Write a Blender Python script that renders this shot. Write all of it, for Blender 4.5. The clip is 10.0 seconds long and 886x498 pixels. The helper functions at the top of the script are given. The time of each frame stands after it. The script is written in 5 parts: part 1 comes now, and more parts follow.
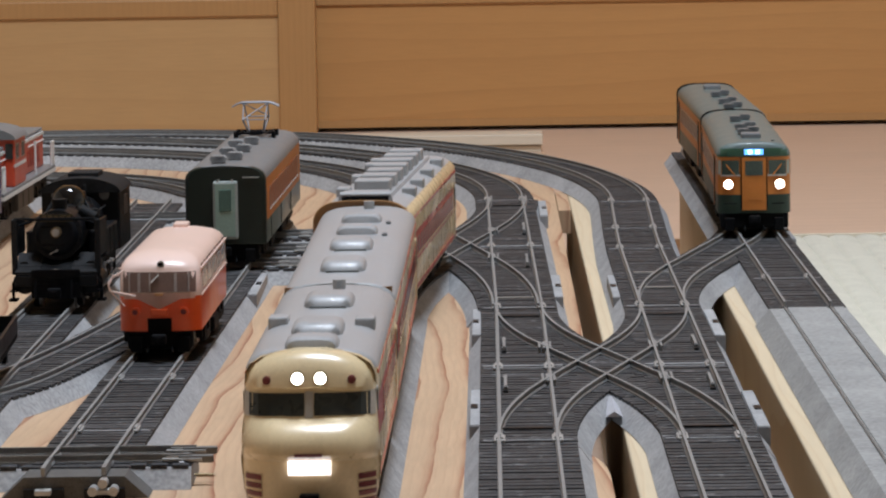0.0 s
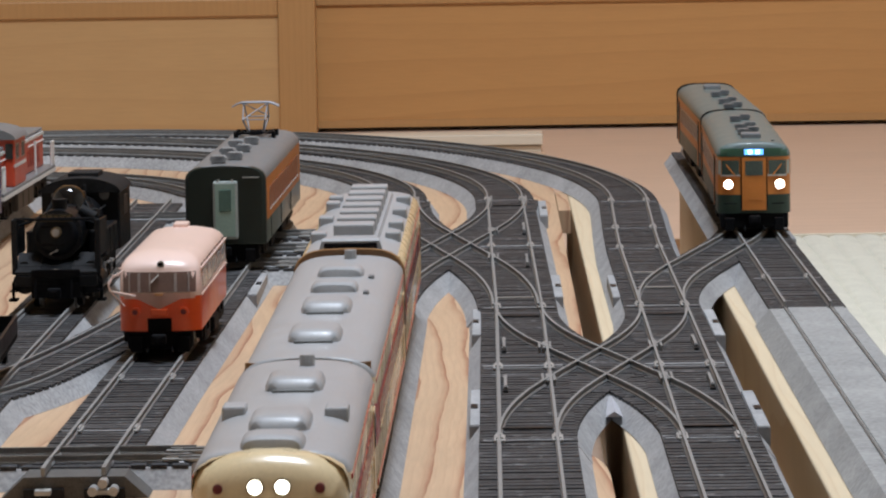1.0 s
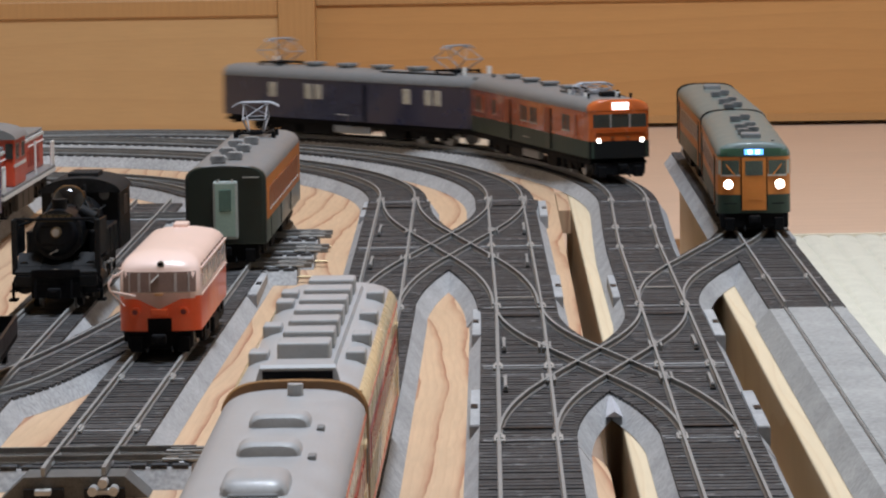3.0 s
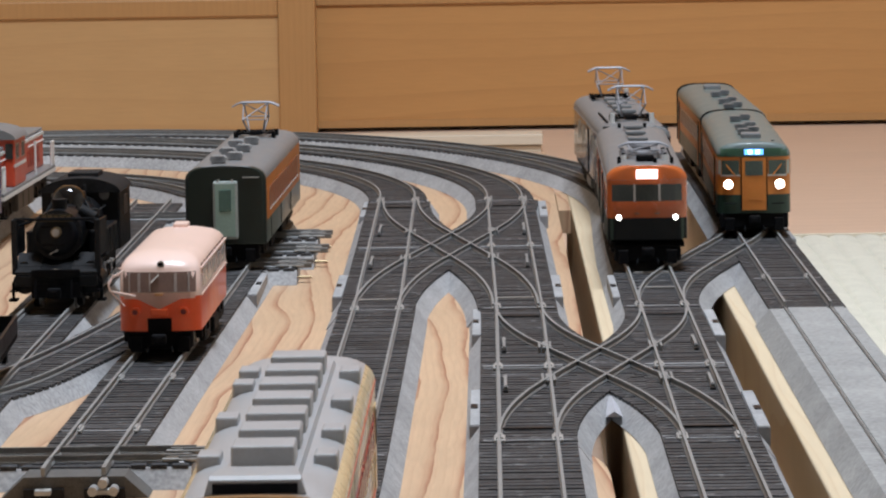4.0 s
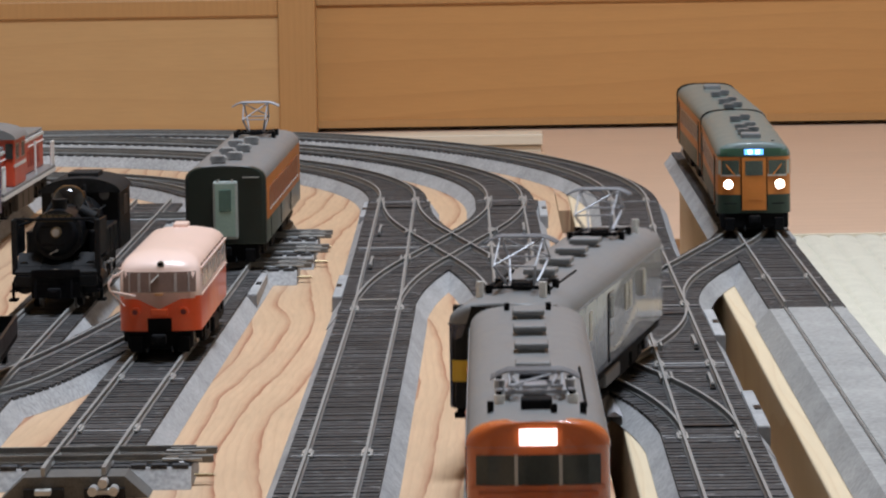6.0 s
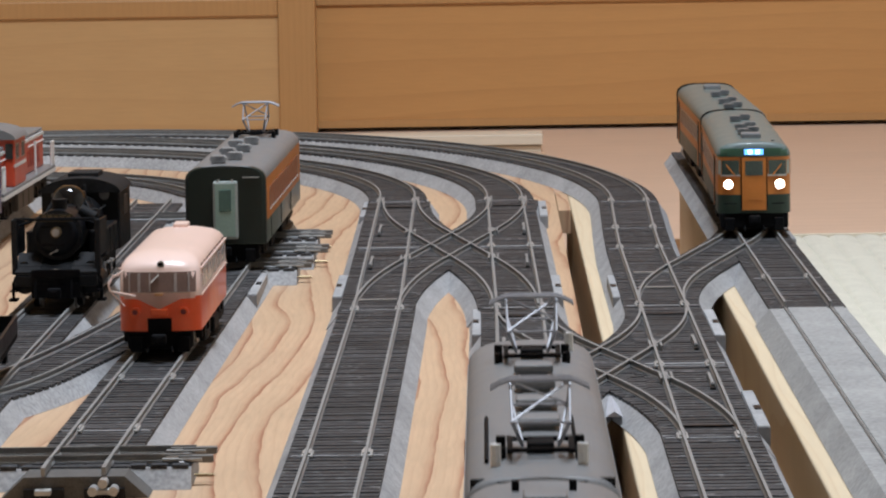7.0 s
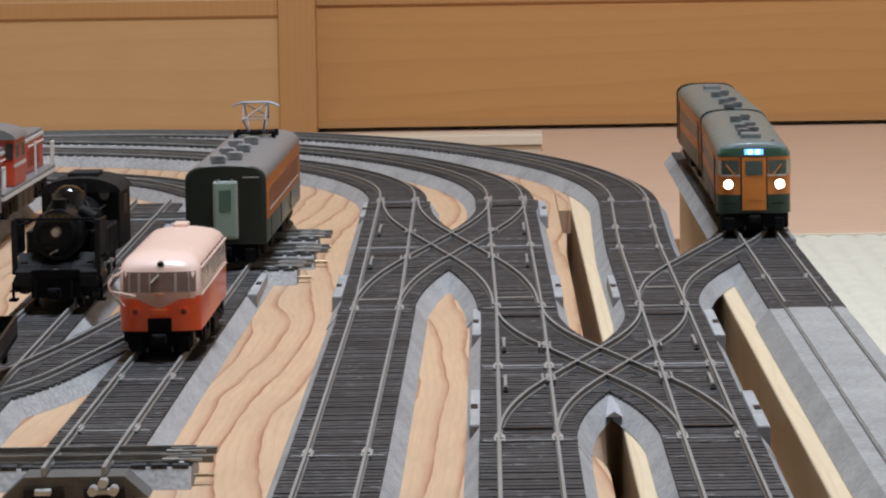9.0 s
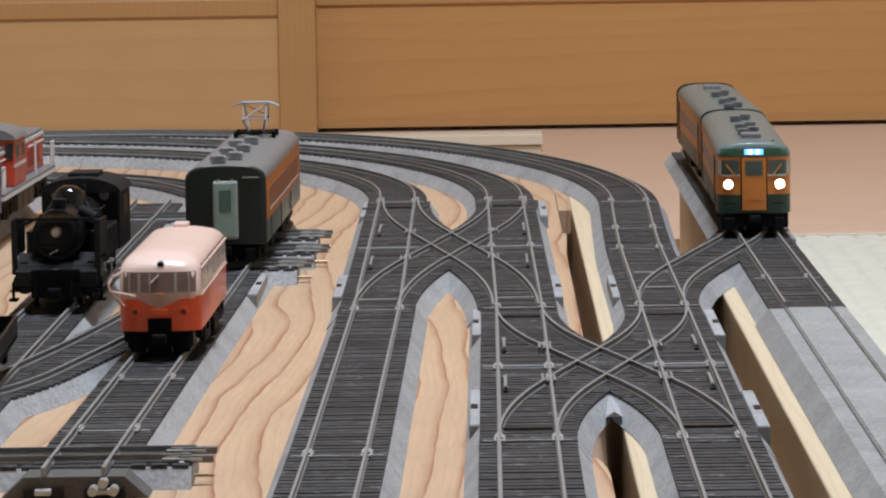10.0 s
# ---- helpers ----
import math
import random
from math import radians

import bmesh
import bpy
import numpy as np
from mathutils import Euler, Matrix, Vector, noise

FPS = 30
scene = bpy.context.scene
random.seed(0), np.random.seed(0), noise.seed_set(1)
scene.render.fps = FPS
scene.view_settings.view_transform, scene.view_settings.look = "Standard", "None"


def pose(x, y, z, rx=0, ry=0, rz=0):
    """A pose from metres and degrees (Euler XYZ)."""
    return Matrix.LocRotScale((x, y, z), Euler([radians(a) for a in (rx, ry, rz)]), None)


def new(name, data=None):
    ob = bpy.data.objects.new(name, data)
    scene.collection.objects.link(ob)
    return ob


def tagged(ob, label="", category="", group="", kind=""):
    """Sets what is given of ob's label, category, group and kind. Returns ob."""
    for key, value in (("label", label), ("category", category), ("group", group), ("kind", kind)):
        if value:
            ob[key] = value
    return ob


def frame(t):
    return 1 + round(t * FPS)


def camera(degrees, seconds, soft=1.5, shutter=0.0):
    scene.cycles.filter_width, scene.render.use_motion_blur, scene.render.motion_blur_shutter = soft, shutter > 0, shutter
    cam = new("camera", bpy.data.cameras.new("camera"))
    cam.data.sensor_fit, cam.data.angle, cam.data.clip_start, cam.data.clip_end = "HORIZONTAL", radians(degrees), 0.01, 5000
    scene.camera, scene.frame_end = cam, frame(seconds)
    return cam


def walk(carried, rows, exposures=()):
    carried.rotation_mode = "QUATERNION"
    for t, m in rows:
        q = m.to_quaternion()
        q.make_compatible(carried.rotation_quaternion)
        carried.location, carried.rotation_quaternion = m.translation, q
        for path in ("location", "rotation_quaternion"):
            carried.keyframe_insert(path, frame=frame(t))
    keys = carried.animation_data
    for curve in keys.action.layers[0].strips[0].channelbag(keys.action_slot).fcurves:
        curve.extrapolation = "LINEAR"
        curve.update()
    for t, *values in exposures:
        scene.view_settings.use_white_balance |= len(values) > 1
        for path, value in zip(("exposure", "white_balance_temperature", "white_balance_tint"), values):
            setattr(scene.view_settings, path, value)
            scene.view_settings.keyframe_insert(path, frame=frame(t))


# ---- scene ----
cam = camera(11.935, 10.0, soft=2.2, shutter=0.4)
EYE = pose(0, 0, 0.1761, 84.574, 0, 0.647) @ pose(0, 0, 0, 0, 0, -0.917)
walk(cam, [(0, EYE), (10.0, EYE)], exposures=[(0, -0.17), (0.6, -0.13), (1.0, -0.10), (1.5, -0.06), (2.5, 0.0), (4.0, 0.04), (5.5, 0.0), (10.0, 0.0)])

# ---- light: a closed room with two soft ceiling lamps ----
FLOOR = -0.055      # wooden floor and mats; the rail heads lie at z = 0
BOARD = -0.0095     # top of the baseboard

world = bpy.data.worlds.new("world")
world.use_nodes = True
world.node_tree.nodes["Background"].inputs[0].default_value = (0.9, 0.85, 0.8, 1)
world.node_tree.nodes["Background"].inputs[1].default_value = 0.05
scene.world = world


def ceiling_light(x, y, size, power):
    lamp = bpy.data.lights.new("ceiling_light", "AREA")
    lamp.shape, lamp.size, lamp.energy, lamp.color = "DISK", size, power, (0.895, 1.0, 1.15)
    ob = new("ceiling_light", lamp)
    ob.matrix_world = pose(x, y, 2.25)
    return ob


ceiling_light(0.14, 1.55, 0.7, 61)

# ---- materials ----
MATS = {}


def mat(name, color, rough=0.6, metal=0.0, var=0.12, scale=120.0, bump=0.0, emit=0.0, coat=0.0, spec=0.5):
    """A painted, moulded or metal surface with two scales of variation, or a lit lens."""
    if name in MATS:
        return MATS[name]
    m = bpy.data.materials.new(name)
    m.use_nodes = True
    nt = m.node_tree
    b = nt.nodes["Principled BSDF"]
    b.inputs["Roughness"].default_value, b.inputs["Metallic"].default_value = rough, metal
    b.inputs["Coat Weight"].default_value, b.inputs["Specular IOR Level"].default_value = coat, spec
    if emit:
        b.inputs["Emission Color"].default_value = (*color, 1)
        b.inputs["Emission Strength"].default_value = emit
        b.inputs["Base Color"].default_value = (*color, 1)
        MATS[name] = m
        return m
    tc = nt.nodes.new("ShaderNodeTexCoord")
    n1, n2 = nt.nodes.new("ShaderNodeTexNoise"), nt.nodes.new("ShaderNodeTexNoise")
    n1.inputs["Scale"].default_value, n2.inputs["Scale"].default_value = scale, scale * 9
    n1.inputs["Detail"].default_value, n2.inputs["Detail"].default_value = 3, 2
    add = nt.nodes.new("ShaderNodeMath")
    add.operation = "ADD"
    ramp = nt.nodes.new("ShaderNodeMapRange")
    ramp.inputs["From Min"].default_value, ramp.inputs["From Max"].default_value = 0.7, 1.3
    ramp.inputs["To Min"].default_value, ramp.inputs["To Max"].default_value = 1 - var, 1 + var
    mul = nt.nodes.new("ShaderNodeVectorMath")
    mul.operation = "SCALE"
    mul.inputs[0].default_value = color
    for n in (n1, n2):
        nt.links.new(tc.outputs["Object"], n.inputs["Vector"])
    nt.links.new(n1.outputs["Fac"], add.inputs[0])
    nt.links.new(n2.outputs["Fac"], add.inputs[1])
    nt.links.new(add.outputs[0], ramp.inputs["Value"])
    nt.links.new(ramp.outputs[0], mul.inputs["Scale"])
    nt.links.new(mul.outputs[0], b.inputs["Base Color"])
    r2 = nt.nodes.new("ShaderNodeMapRange")
    r2.inputs["To Min"].default_value, r2.inputs["To Max"].default_value = max(0.03, rough - 0.1), min(1, rough + 0.1)
    nt.links.new(n1.outputs["Fac"], r2.inputs["Value"])
    nt.links.new(r2.outputs[0], b.inputs["Roughness"])
    if bump:
        bp = nt.nodes.new("ShaderNodeBump")
        bp.inputs["Strength"].default_value, bp.inputs["Distance"].default_value = bump, 0.0006
        nt.links.new(n2.outputs["Fac"], bp.inputs["Height"])
        nt.links.new(bp.outputs[0], b.inputs["Normal"])
    MATS[name] = m
    return m


def wood(name, light, dark, rough=0.5, lines=95.0, wobble=0.05, stretch=(9, 3, 9), across="X", contrast=0.7, grain=0.06, sharp=6.0, fine=0.0, ripple=0.0):
    """Sawn wood: wavy growth lines, fine fibres and soft blotches. across: the axis at right angles to the grain."""
    if name in MATS:
        return MATS[name]
    m = bpy.data.materials.new(name)
    m.use_nodes = True
    nt = m.node_tree

    def node(kind, **inputs):
        n = nt.nodes.new(kind)
        for k, v in inputs.items():
            n.inputs[k.replace("_", " ")].default_value = v
        return n

    def maths(op, a, b):
        n = nt.nodes.new("ShaderNodeMath")
        n.operation = op
        for k, v in enumerate((a, b)):
            if isinstance(v, (int, float)):
                n.inputs[k].default_value = v
            else:
                nt.links.new(v, n.inputs[k])
        return n.outputs[0]

    bsdf = nt.nodes["Principled BSDF"]
    tc = nt.nodes.new("ShaderNodeTexCoord")
    mp, fm = node("ShaderNodeMapping", Scale=stretch), node("ShaderNodeMapping", Scale=tuple(60.0 if a == across else 4.0 for a in "XYZ"))
    warp, fib, blot = node("ShaderNodeTexNoise", Scale=1.0, Detail=2.2), node("ShaderNodeTexNoise", Scale=12.0, Detail=2.0), node("ShaderNodeTexNoise", Scale=14.0, Detail=4.0)
    sep = nt.nodes.new("ShaderNodeSeparateXYZ")
    for n in (mp, fm, sep, blot):
        nt.links.new(tc.outputs["Object"], n.inputs[0])
    nt.links.new(mp.outputs[0], warp.inputs["Vector"])
    nt.links.new(fm.outputs[0], fib.inputs["Vector"])
    v = maths("ADD", sep.outputs[across], maths("MULTIPLY", maths("SUBTRACT", warp.outputs["Fac"], 0.5), wobble))
    if ripple:
        rm = node("ShaderNodeMapping", Scale=tuple(6 * k for k in stretch))
        rip = node("ShaderNodeTexNoise", Scale=1.0, Detail=3.0)
        nt.links.new(tc.outputs["Object"], rm.inputs[0])
        nt.links.new(rm.outputs[0], rip.inputs["Vector"])
        v = maths("ADD", v, maths("MULTIPLY", maths("SUBTRACT", rip.outputs["Fac"], 0.5), ripple))
    ring = maths("POWER", maths("FRACT", maths("MULTIPLY", v, lines), 0.0), sharp)
    if fine:
        thin = maths("POWER", maths("FRACT", maths("MULTIPLY", v, lines * 3.7), 0.0), sharp * 0.5)
        ring = maths("ADD", ring, maths("MULTIPLY", thin, fine))
    strength = maths("MULTIPLY", ring, maths("MULTIPLY", blot.outputs["Fac"], 2 * contrast))
    mix = nt.nodes.new("ShaderNodeMix")
    mix.data_type = "RGBA"
    mix.inputs["A"].default_value, mix.inputs["B"].default_value = (*light, 1), (*dark, 1)
    nt.links.new(strength, mix.inputs["Factor"])
    tone = maths("ADD", maths("MULTIPLY", maths("ADD", fib.outputs["Fac"], blot.outputs["Fac"]), 2 * grain), 1 - 2 * grain)
    sc = nt.nodes.new("ShaderNodeVectorMath")
    sc.operation = "SCALE"
    nt.links.new(mix.outputs["Result"], sc.inputs[0])
    nt.links.new(tone, sc.inputs["Scale"])
    nt.links.new(sc.outputs[0], bsdf.inputs["Base Color"])
    bsdf.inputs["Roughness"].default_value = rough
    bp = node("ShaderNodeBump", Strength=0.15, Distance=0.0005)
    nt.links.new(fib.outputs["Fac"], bp.inputs["Height"])
    nt.links.new(bp.outputs[0], bsdf.inputs["Normal"])
    MATS[name] = m
    return m


PINE = wood("pine_board", (0.59, 0.405, 0.255), (0.34, 0.15, 0.085), lines=88, wobble=0.070, stretch=(8, 2.0, 8), contrast=1.0, grain=0.13, sharp=7.0, fine=0.16, ripple=0.007)
LUMBER = wood("lumber", (0.70, 0.58, 0.40), (0.55, 0.38, 0.21), lines=220, wobble=0.03, contrast=0.4)
WHITEWOOD = wood("white_lumber", (0.74, 0.64, 0.50), (0.60, 0.47, 0.32), lines=240, wobble=0.03, stretch=(2, 9, 9), across="Z", contrast=0.4)
DOORWOOD = wood("door_panel_wood", (0.565, 0.284, 0.098), (0.45, 0.212, 0.070), rough=0.42, lines=70, wobble=0.09, stretch=(1.2, 6, 7), across="Z", contrast=0.30, sharp=3)
DOORPALE = wood("pale_door_panel_wood", (0.585, 0.345, 0.15), (0.50, 0.28, 0.115), rough=0.42, lines=60, wobble=0.08, stretch=(1.2, 6, 6), across="Z", contrast=0.25, sharp=3)
STILE = wood("door_stile_wood", (0.50, 0.262, 0.098), (0.42, 0.205, 0.075), rough=0.4, lines=180, wobble=0.03, stretch=(9, 9, 1.5), contrast=0.3, sharp=3)
FLOORWOOD = wood("floor_wood", (0.70, 0.515, 0.39), (0.61, 0.43, 0.31), rough=0.35, lines=38, wobble=0.10, stretch=(1.1, 7, 7), across="Y", contrast=0.5, sharp=3, grain=0.09)
TATAMI = mat("tatami_straw", (0.64, 0.62, 0.52), 0.8, var=0.08, scale=60, bump=0.4)
WALLPAINT = mat("plaster", (0.72, 0.66, 0.56), 0.9, var=0.05, scale=8)
CEILING = mat("ceiling_board", (0.75, 0.70, 0.62), 0.9, var=0.05, scale=8)


def moulded(name, dark, base, fleck, rough, big, small, flecks, spread, bump=0.5):
    """Moulded plastic with a granular tone, pale worn flecks and a tone that differs from piece to piece."""
    m = bpy.data.materials.new(name)
    m.use_nodes = True
    nt = m.node_tree
    b = nt.nodes["Principled BSDF"]
    b.inputs["Roughness"].default_value, b.inputs["Specular IOR Level"].default_value = rough, 0.3
    info, geo = nt.nodes.new("ShaderNodeObjectInfo"), nt.nodes.new("ShaderNodeNewGeometry")

    def noise(scale, detail):
        n = nt.nodes.new("ShaderNodeTexNoise")
        n.inputs["Scale"].default_value, n.inputs["Detail"].default_value = scale, detail
        nt.links.new(geo.outputs["Position"], n.inputs["Vector"])
        return n.outputs["Fac"]

    def ranged(v, a, z, lo, hi):
        r = nt.nodes.new("ShaderNodeMapRange")
        for k, q in zip(("From Min", "From Max", "To Min", "To Max"), (a, z, lo, hi)):
            r.inputs[k].default_value = q
        nt.links.new(v, r.inputs["Value"])
        return r.outputs[0]

    def mixed(f, a, z):
        x = nt.nodes.new("ShaderNodeMix")
        x.data_type = "RGBA"
        nt.links.new(f, x.inputs["Factor"])
        for k, q in (("A", a), ("B", z)):
            if isinstance(q, tuple):
                x.inputs[k].default_value = (*q, 1)
            else:
                nt.links.new(q, x.inputs[k])
        return x.outputs["Result"]

    grain = noise(small, 2.0)
    col = mixed(ranged(grain, 0.32, 0.68, 0.0, 1.0), dark, base)
    col = mixed(ranged(noise(small * 0.8, 4.0), flecks, flecks + 0.07, 0.0, 1.0), col, fleck)
    tone = nt.nodes.new("ShaderNodeMath")
    tone.operation = "MULTIPLY"
    nt.links.new(ranged(noise(big, 4.0), 0.3, 0.7, 0.86, 1.14), tone.inputs[0])
    nt.links.new(ranged(info.outputs["Random"], 0.0, 1.0, 1 - spread, 1 + spread), tone.inputs[1])
    sc = nt.nodes.new("ShaderNodeVectorMath")
    sc.operation = "SCALE"
    nt.links.new(col, sc.inputs[0])
    nt.links.new(tone.outputs[0], sc.inputs["Scale"])
    nt.links.new(sc.outputs[0], b.inputs["Base Color"])
    bp = nt.nodes.new("ShaderNodeBump")
    bp.inputs["Strength"].default_value, bp.inputs["Distance"].default_value = bump, 0.0005
    nt.links.new(grain, bp.inputs["Height"])
    nt.links.new(bp.outputs[0], b.inputs["Normal"])
    MATS[name] = m
    return m


BALLAST = moulded("grey_roadbed_plastic", (0.29, 0.288, 0.288), (0.43, 0.428, 0.43), (0.53, 0.53, 0.53), 0.9, 40, 650, 0.68, 0.03, bump=0.25)
TIEPLATE = mat("dark_tie_plastic", (0.017, 0.0175, 0.019), 0.65, var=0.35, scale=300, spec=0.25)
TIE = moulded("sleeper_plastic", (0.034, 0.034, 0.036), (0.066, 0.065, 0.067), (0.16, 0.16, 0.162), 0.65, 20, 300, 0.62, 0.30)
RAIL = mat("nickel_rail", (0.275, 0.275, 0.268), 0.5, metal=0.15, var=0.2, scale=200)
JOINER = mat("rail_joiner_metal", (0.46, 0.45, 0.43), 0.45, metal=0.4, var=0.2, scale=400)
BLACKPL = mat("black_plastic", (0.010, 0.010, 0.011), 0.5, var=0.2, spec=0.25)
SLAB = moulded("grey_slab_paint", (0.27, 0.265, 0.255), (0.37, 0.365, 0.352), (0.44, 0.435, 0.42), 0.9, 26, 500, 0.70, 0.03, bump=0.15)
RUSTRAIL = mat("sunken_rail", (0.20, 0.195, 0.185), 0.5, metal=0.3, var=0.3, scale=300)

# ---- mesh helpers ----


def part(name, bm, material, parent=None, label="", smooth=None):
    me = bpy.data.meshes.new(name)
    bmesh.ops.recalc_face_normals(bm, faces=bm.faces)
    if smooth is not None:
        for f in bm.faces:
            f.smooth = True
        for e in bm.edges:
            e.smooth = len(e.link_faces) < 2 or e.calc_face_angle(0) < radians(smooth)
    bm.to_mesh(me)
    bm.free()
    me.materials.append(material)
    ob = new(name, me)
    if parent is not None:
        ob.parent = parent
    if label:
        tagged(ob, label)
    return ob


def thing(name, label, category, m=None, group="", kind=""):
    ob = tagged(new(name), label, category, group, kind)
    ob.empty_display_size = 0.01
    if m is not None:
        ob.matrix_world = m
    return ob


def box(bm, x0, x1, y0, y1, z0, z1, bevel=0.0):
    vs = [bm.verts.new((x, y, z)) for x in (x0, x1) for y in (y0, y1) for z in (z0, z1)]
    fs = [bm.faces.new([vs[i] for i in q]) for q in ((0, 1, 3, 2), (4, 6, 7, 5), (0, 4, 5, 1), (2, 3, 7, 6), (0, 2, 6, 4), (1, 5, 7, 3))]
    if bevel:
        es = list({e for f in fs for e in f.edges})
        bmesh.ops.bevel(bm, geom=es, offset=bevel, segments=2, affect="EDGES", profile=0.5)
    return bm


def B(*a, bevel=0.0):
    return box(bmesh.new(), *a, bevel=bevel)


def tube(bm, p0, p1, r, seg=8, r1=None):
    p0, p1 = Vector(p0), Vector(p1)
    d = (p1 - p0).normalized()
    a = d.orthogonal().normalized()
    c = d.cross(a)
    rings = []
    for p, rad in ((p0, r), (p1, r if r1 is None else r1)):
        rings.append([bm.verts.new(p + rad * (math.cos(t) * a + math.sin(t) * c)) for t in [2 * math.pi * i / seg for i in range(seg)]])
    for i in range(seg):
        j = (i + 1) % seg
        bm.faces.new((rings[0][i], rings[0][j], rings[1][j], rings[1][i]))
    bm.faces.new(rings[0][::-1])
    bm.faces.new(rings[1])
    return bm


def T(p0, p1, r, seg=8, r1=None):
    return tube(bmesh.new(), p0, p1, r, seg, r1)


def loft(bm, rings, closed=True, caps=True):
    vr = [[bm.verts.new(p) for p in ring] for ring in rings]
    n = len(rings[0])
    for a, b in zip(vr, vr[1:]):
        for i in range(n if closed else n - 1):
            j = (i + 1) % n
            bm.faces.new((a[i], a[j], b[j], b[i]))
    if caps:
        bm.faces.new(vr[0][::-1])
        bm.faces.new(vr[-1])
    return bm


def prism(profile, x0, x1):
    """A (y, z) outline drawn out along x."""
    return loft(bmesh.new(), [[(x, y, z) for y, z in profile] for x in (x0, x1)])


def dome(bm, c, r, axis, depth, seg=12):
    """A shallow lens on a disc."""
    c, d = Vector(c), Vector(axis).normalized()
    a = d.orthogonal().normalized()
    b = d.cross(a)
    rings = []
    for k in range(4):
        t = k / 4 * math.pi / 2
        rings.append([c + d * depth * math.sin(t) + r * math.cos(t) * (math.cos(u) * a + math.sin(u) * b) for u in [2 * math.pi * i / seg for i in range(seg)]])
    return loft(bm, rings)


# ---- paths ----


class Path:
    """A polyline with its length, for tracks and the trains on them."""

    def __init__(self, pts):
        self.p = [Vector((x, y, 0)) for x, y in pts]
        self.s = [0.0]
        for a, b in zip(self.p, self.p[1:]):
            self.s.append(self.s[-1] + (b - a).length)
        self.length = self.s[-1]

    def at(self, s):
        s = min(max(s, 0), self.length)
        i = int(np.searchsorted(self.s, s, side="right")) - 1
        i = min(max(i, 0), len(self.p) - 2)
        return self.p[i].lerp(self.p[i + 1], (s - self.s[i]) / (self.s[i + 1] - self.s[i]))

    def way(self, s):
        d = self.at(s + 0.004) - self.at(s - 0.004)
        return d.normalized()

    def resampled(self, step, s0=0.0, s1=None):
        s1 = self.length if s1 is None else s1
        n = max(1, int(round((s1 - s0) / step)))
        return [(self.at(s0 + (s1 - s0) * i / n), self.way(s0 + (s1 - s0) * i / n)) for i in range(n + 1)]

    def near(self, x, y):
        q = Vector((x, y, 0))
        best = min((((self.at(i * 0.004) - q).length, i * 0.004) for i in range(int(self.length / 0.004))))
        return best[1]


def arc(cx, cy, r, a0, a1, n=40):
    return [(cx + r * math.cos(radians(a0 + (a1 - a0) * i / n)), cy + r * math.sin(radians(a0 + (a1 - a0) * i / n))) for i in range(n + 1)]


def s_curve(x0, y0, x1, y1, n=24):
    """A crossover: leaves x0 along y, runs straight and slanted, joins x1 along y."""
    out = []
    for i in range(n + 1):
        u = i / n
        a = 0.36
        if u < a:
            f = u * u / (2 * a)
        elif u > 1 - a:
            f = (1 - a) - (1 - u) ** 2 / (2 * a)
        else:
            f = a / 2 + (u - a)
        out.append((x0 + (x1 - x0) * f / (1 - a), y0 + (y1 - y0) * u))
    return out


XA, XB, XC, XD, XE, XF = -0.0462, 0.0104, 0.0661, 0.1235, -0.1192, -0.1712
NEAR = -1.25


def bend(x, y, a, b, n=48):
    """A track bend that eases from the straight into a run along -x."""
    return [(x - a + a * math.cos(math.pi / 2 * i / n), y + b * math.sin(math.pi / 2 * i / n)) for i in range(n + 1)]


A_BEND = bend(XA - 0.0006, 2.14, 0.270, 0.396) + [(-1.7, 2.536)]
B_BEND = bend(XB - 0.0030, 2.137, 0.330, 0.494) + [(-1.7, 2.631)]
C_BEND = bend(XC + 0.0034, 2.12, 0.325, 0.562) + [(-1.7, 2.682)]
S1_FAR, S1_NEAR, S2_NEAR = 2.139, 1.630, 1.263

# ---- room ----


def slab(name, x0, x1, y0, y1, z0, z1, material, label="", category="", bevel=0.0, parent=None, kind="structure"):
    ob = part(name, B(x0, x1, y0, y1, z0, z1, bevel=bevel), material, parent)
    if parent is None:
        tagged(ob, label, category, kind=kind)
    return ob


WALL_Y = 3.445
floor = slab("floor", -2.6, 2.6, -2.6, 3.9, FLOOR - 0.05, FLOOR, FLOORWOOD, "smooth light brown wooden floor boards", "floor")
# Ceiling and walls are unseen, added to close the room around the lamp.
slab("ceiling", -2.6, 2.6, -2.6, 3.9, 2.35, 2.4, CEILING, "plain pale ceiling boards", "ceiling")
slab("wall_west", -2.65, -2.6, -2.6, 3.9, FLOOR, 2.35, WALLPAINT, "plain pale plaster wall", "wall")
slab("wall_east", 2.6, 2.65, -2.6, 3.9, FLOOR, 2.35, WALLPAINT, "plain pale plaster wall", "wall")
slab("wall_south", -2.65, 2.65, -2.65, -2.6, FLOOR, 2.35, WALLPAINT, "plain pale plaster wall", "wall")
slab("wall_north", -2.65, 2.65, 3.85, 3.9, FLOOR, 2.35, WALLPAINT, "plain pale plaster wall behind the sliding doors", "wall")


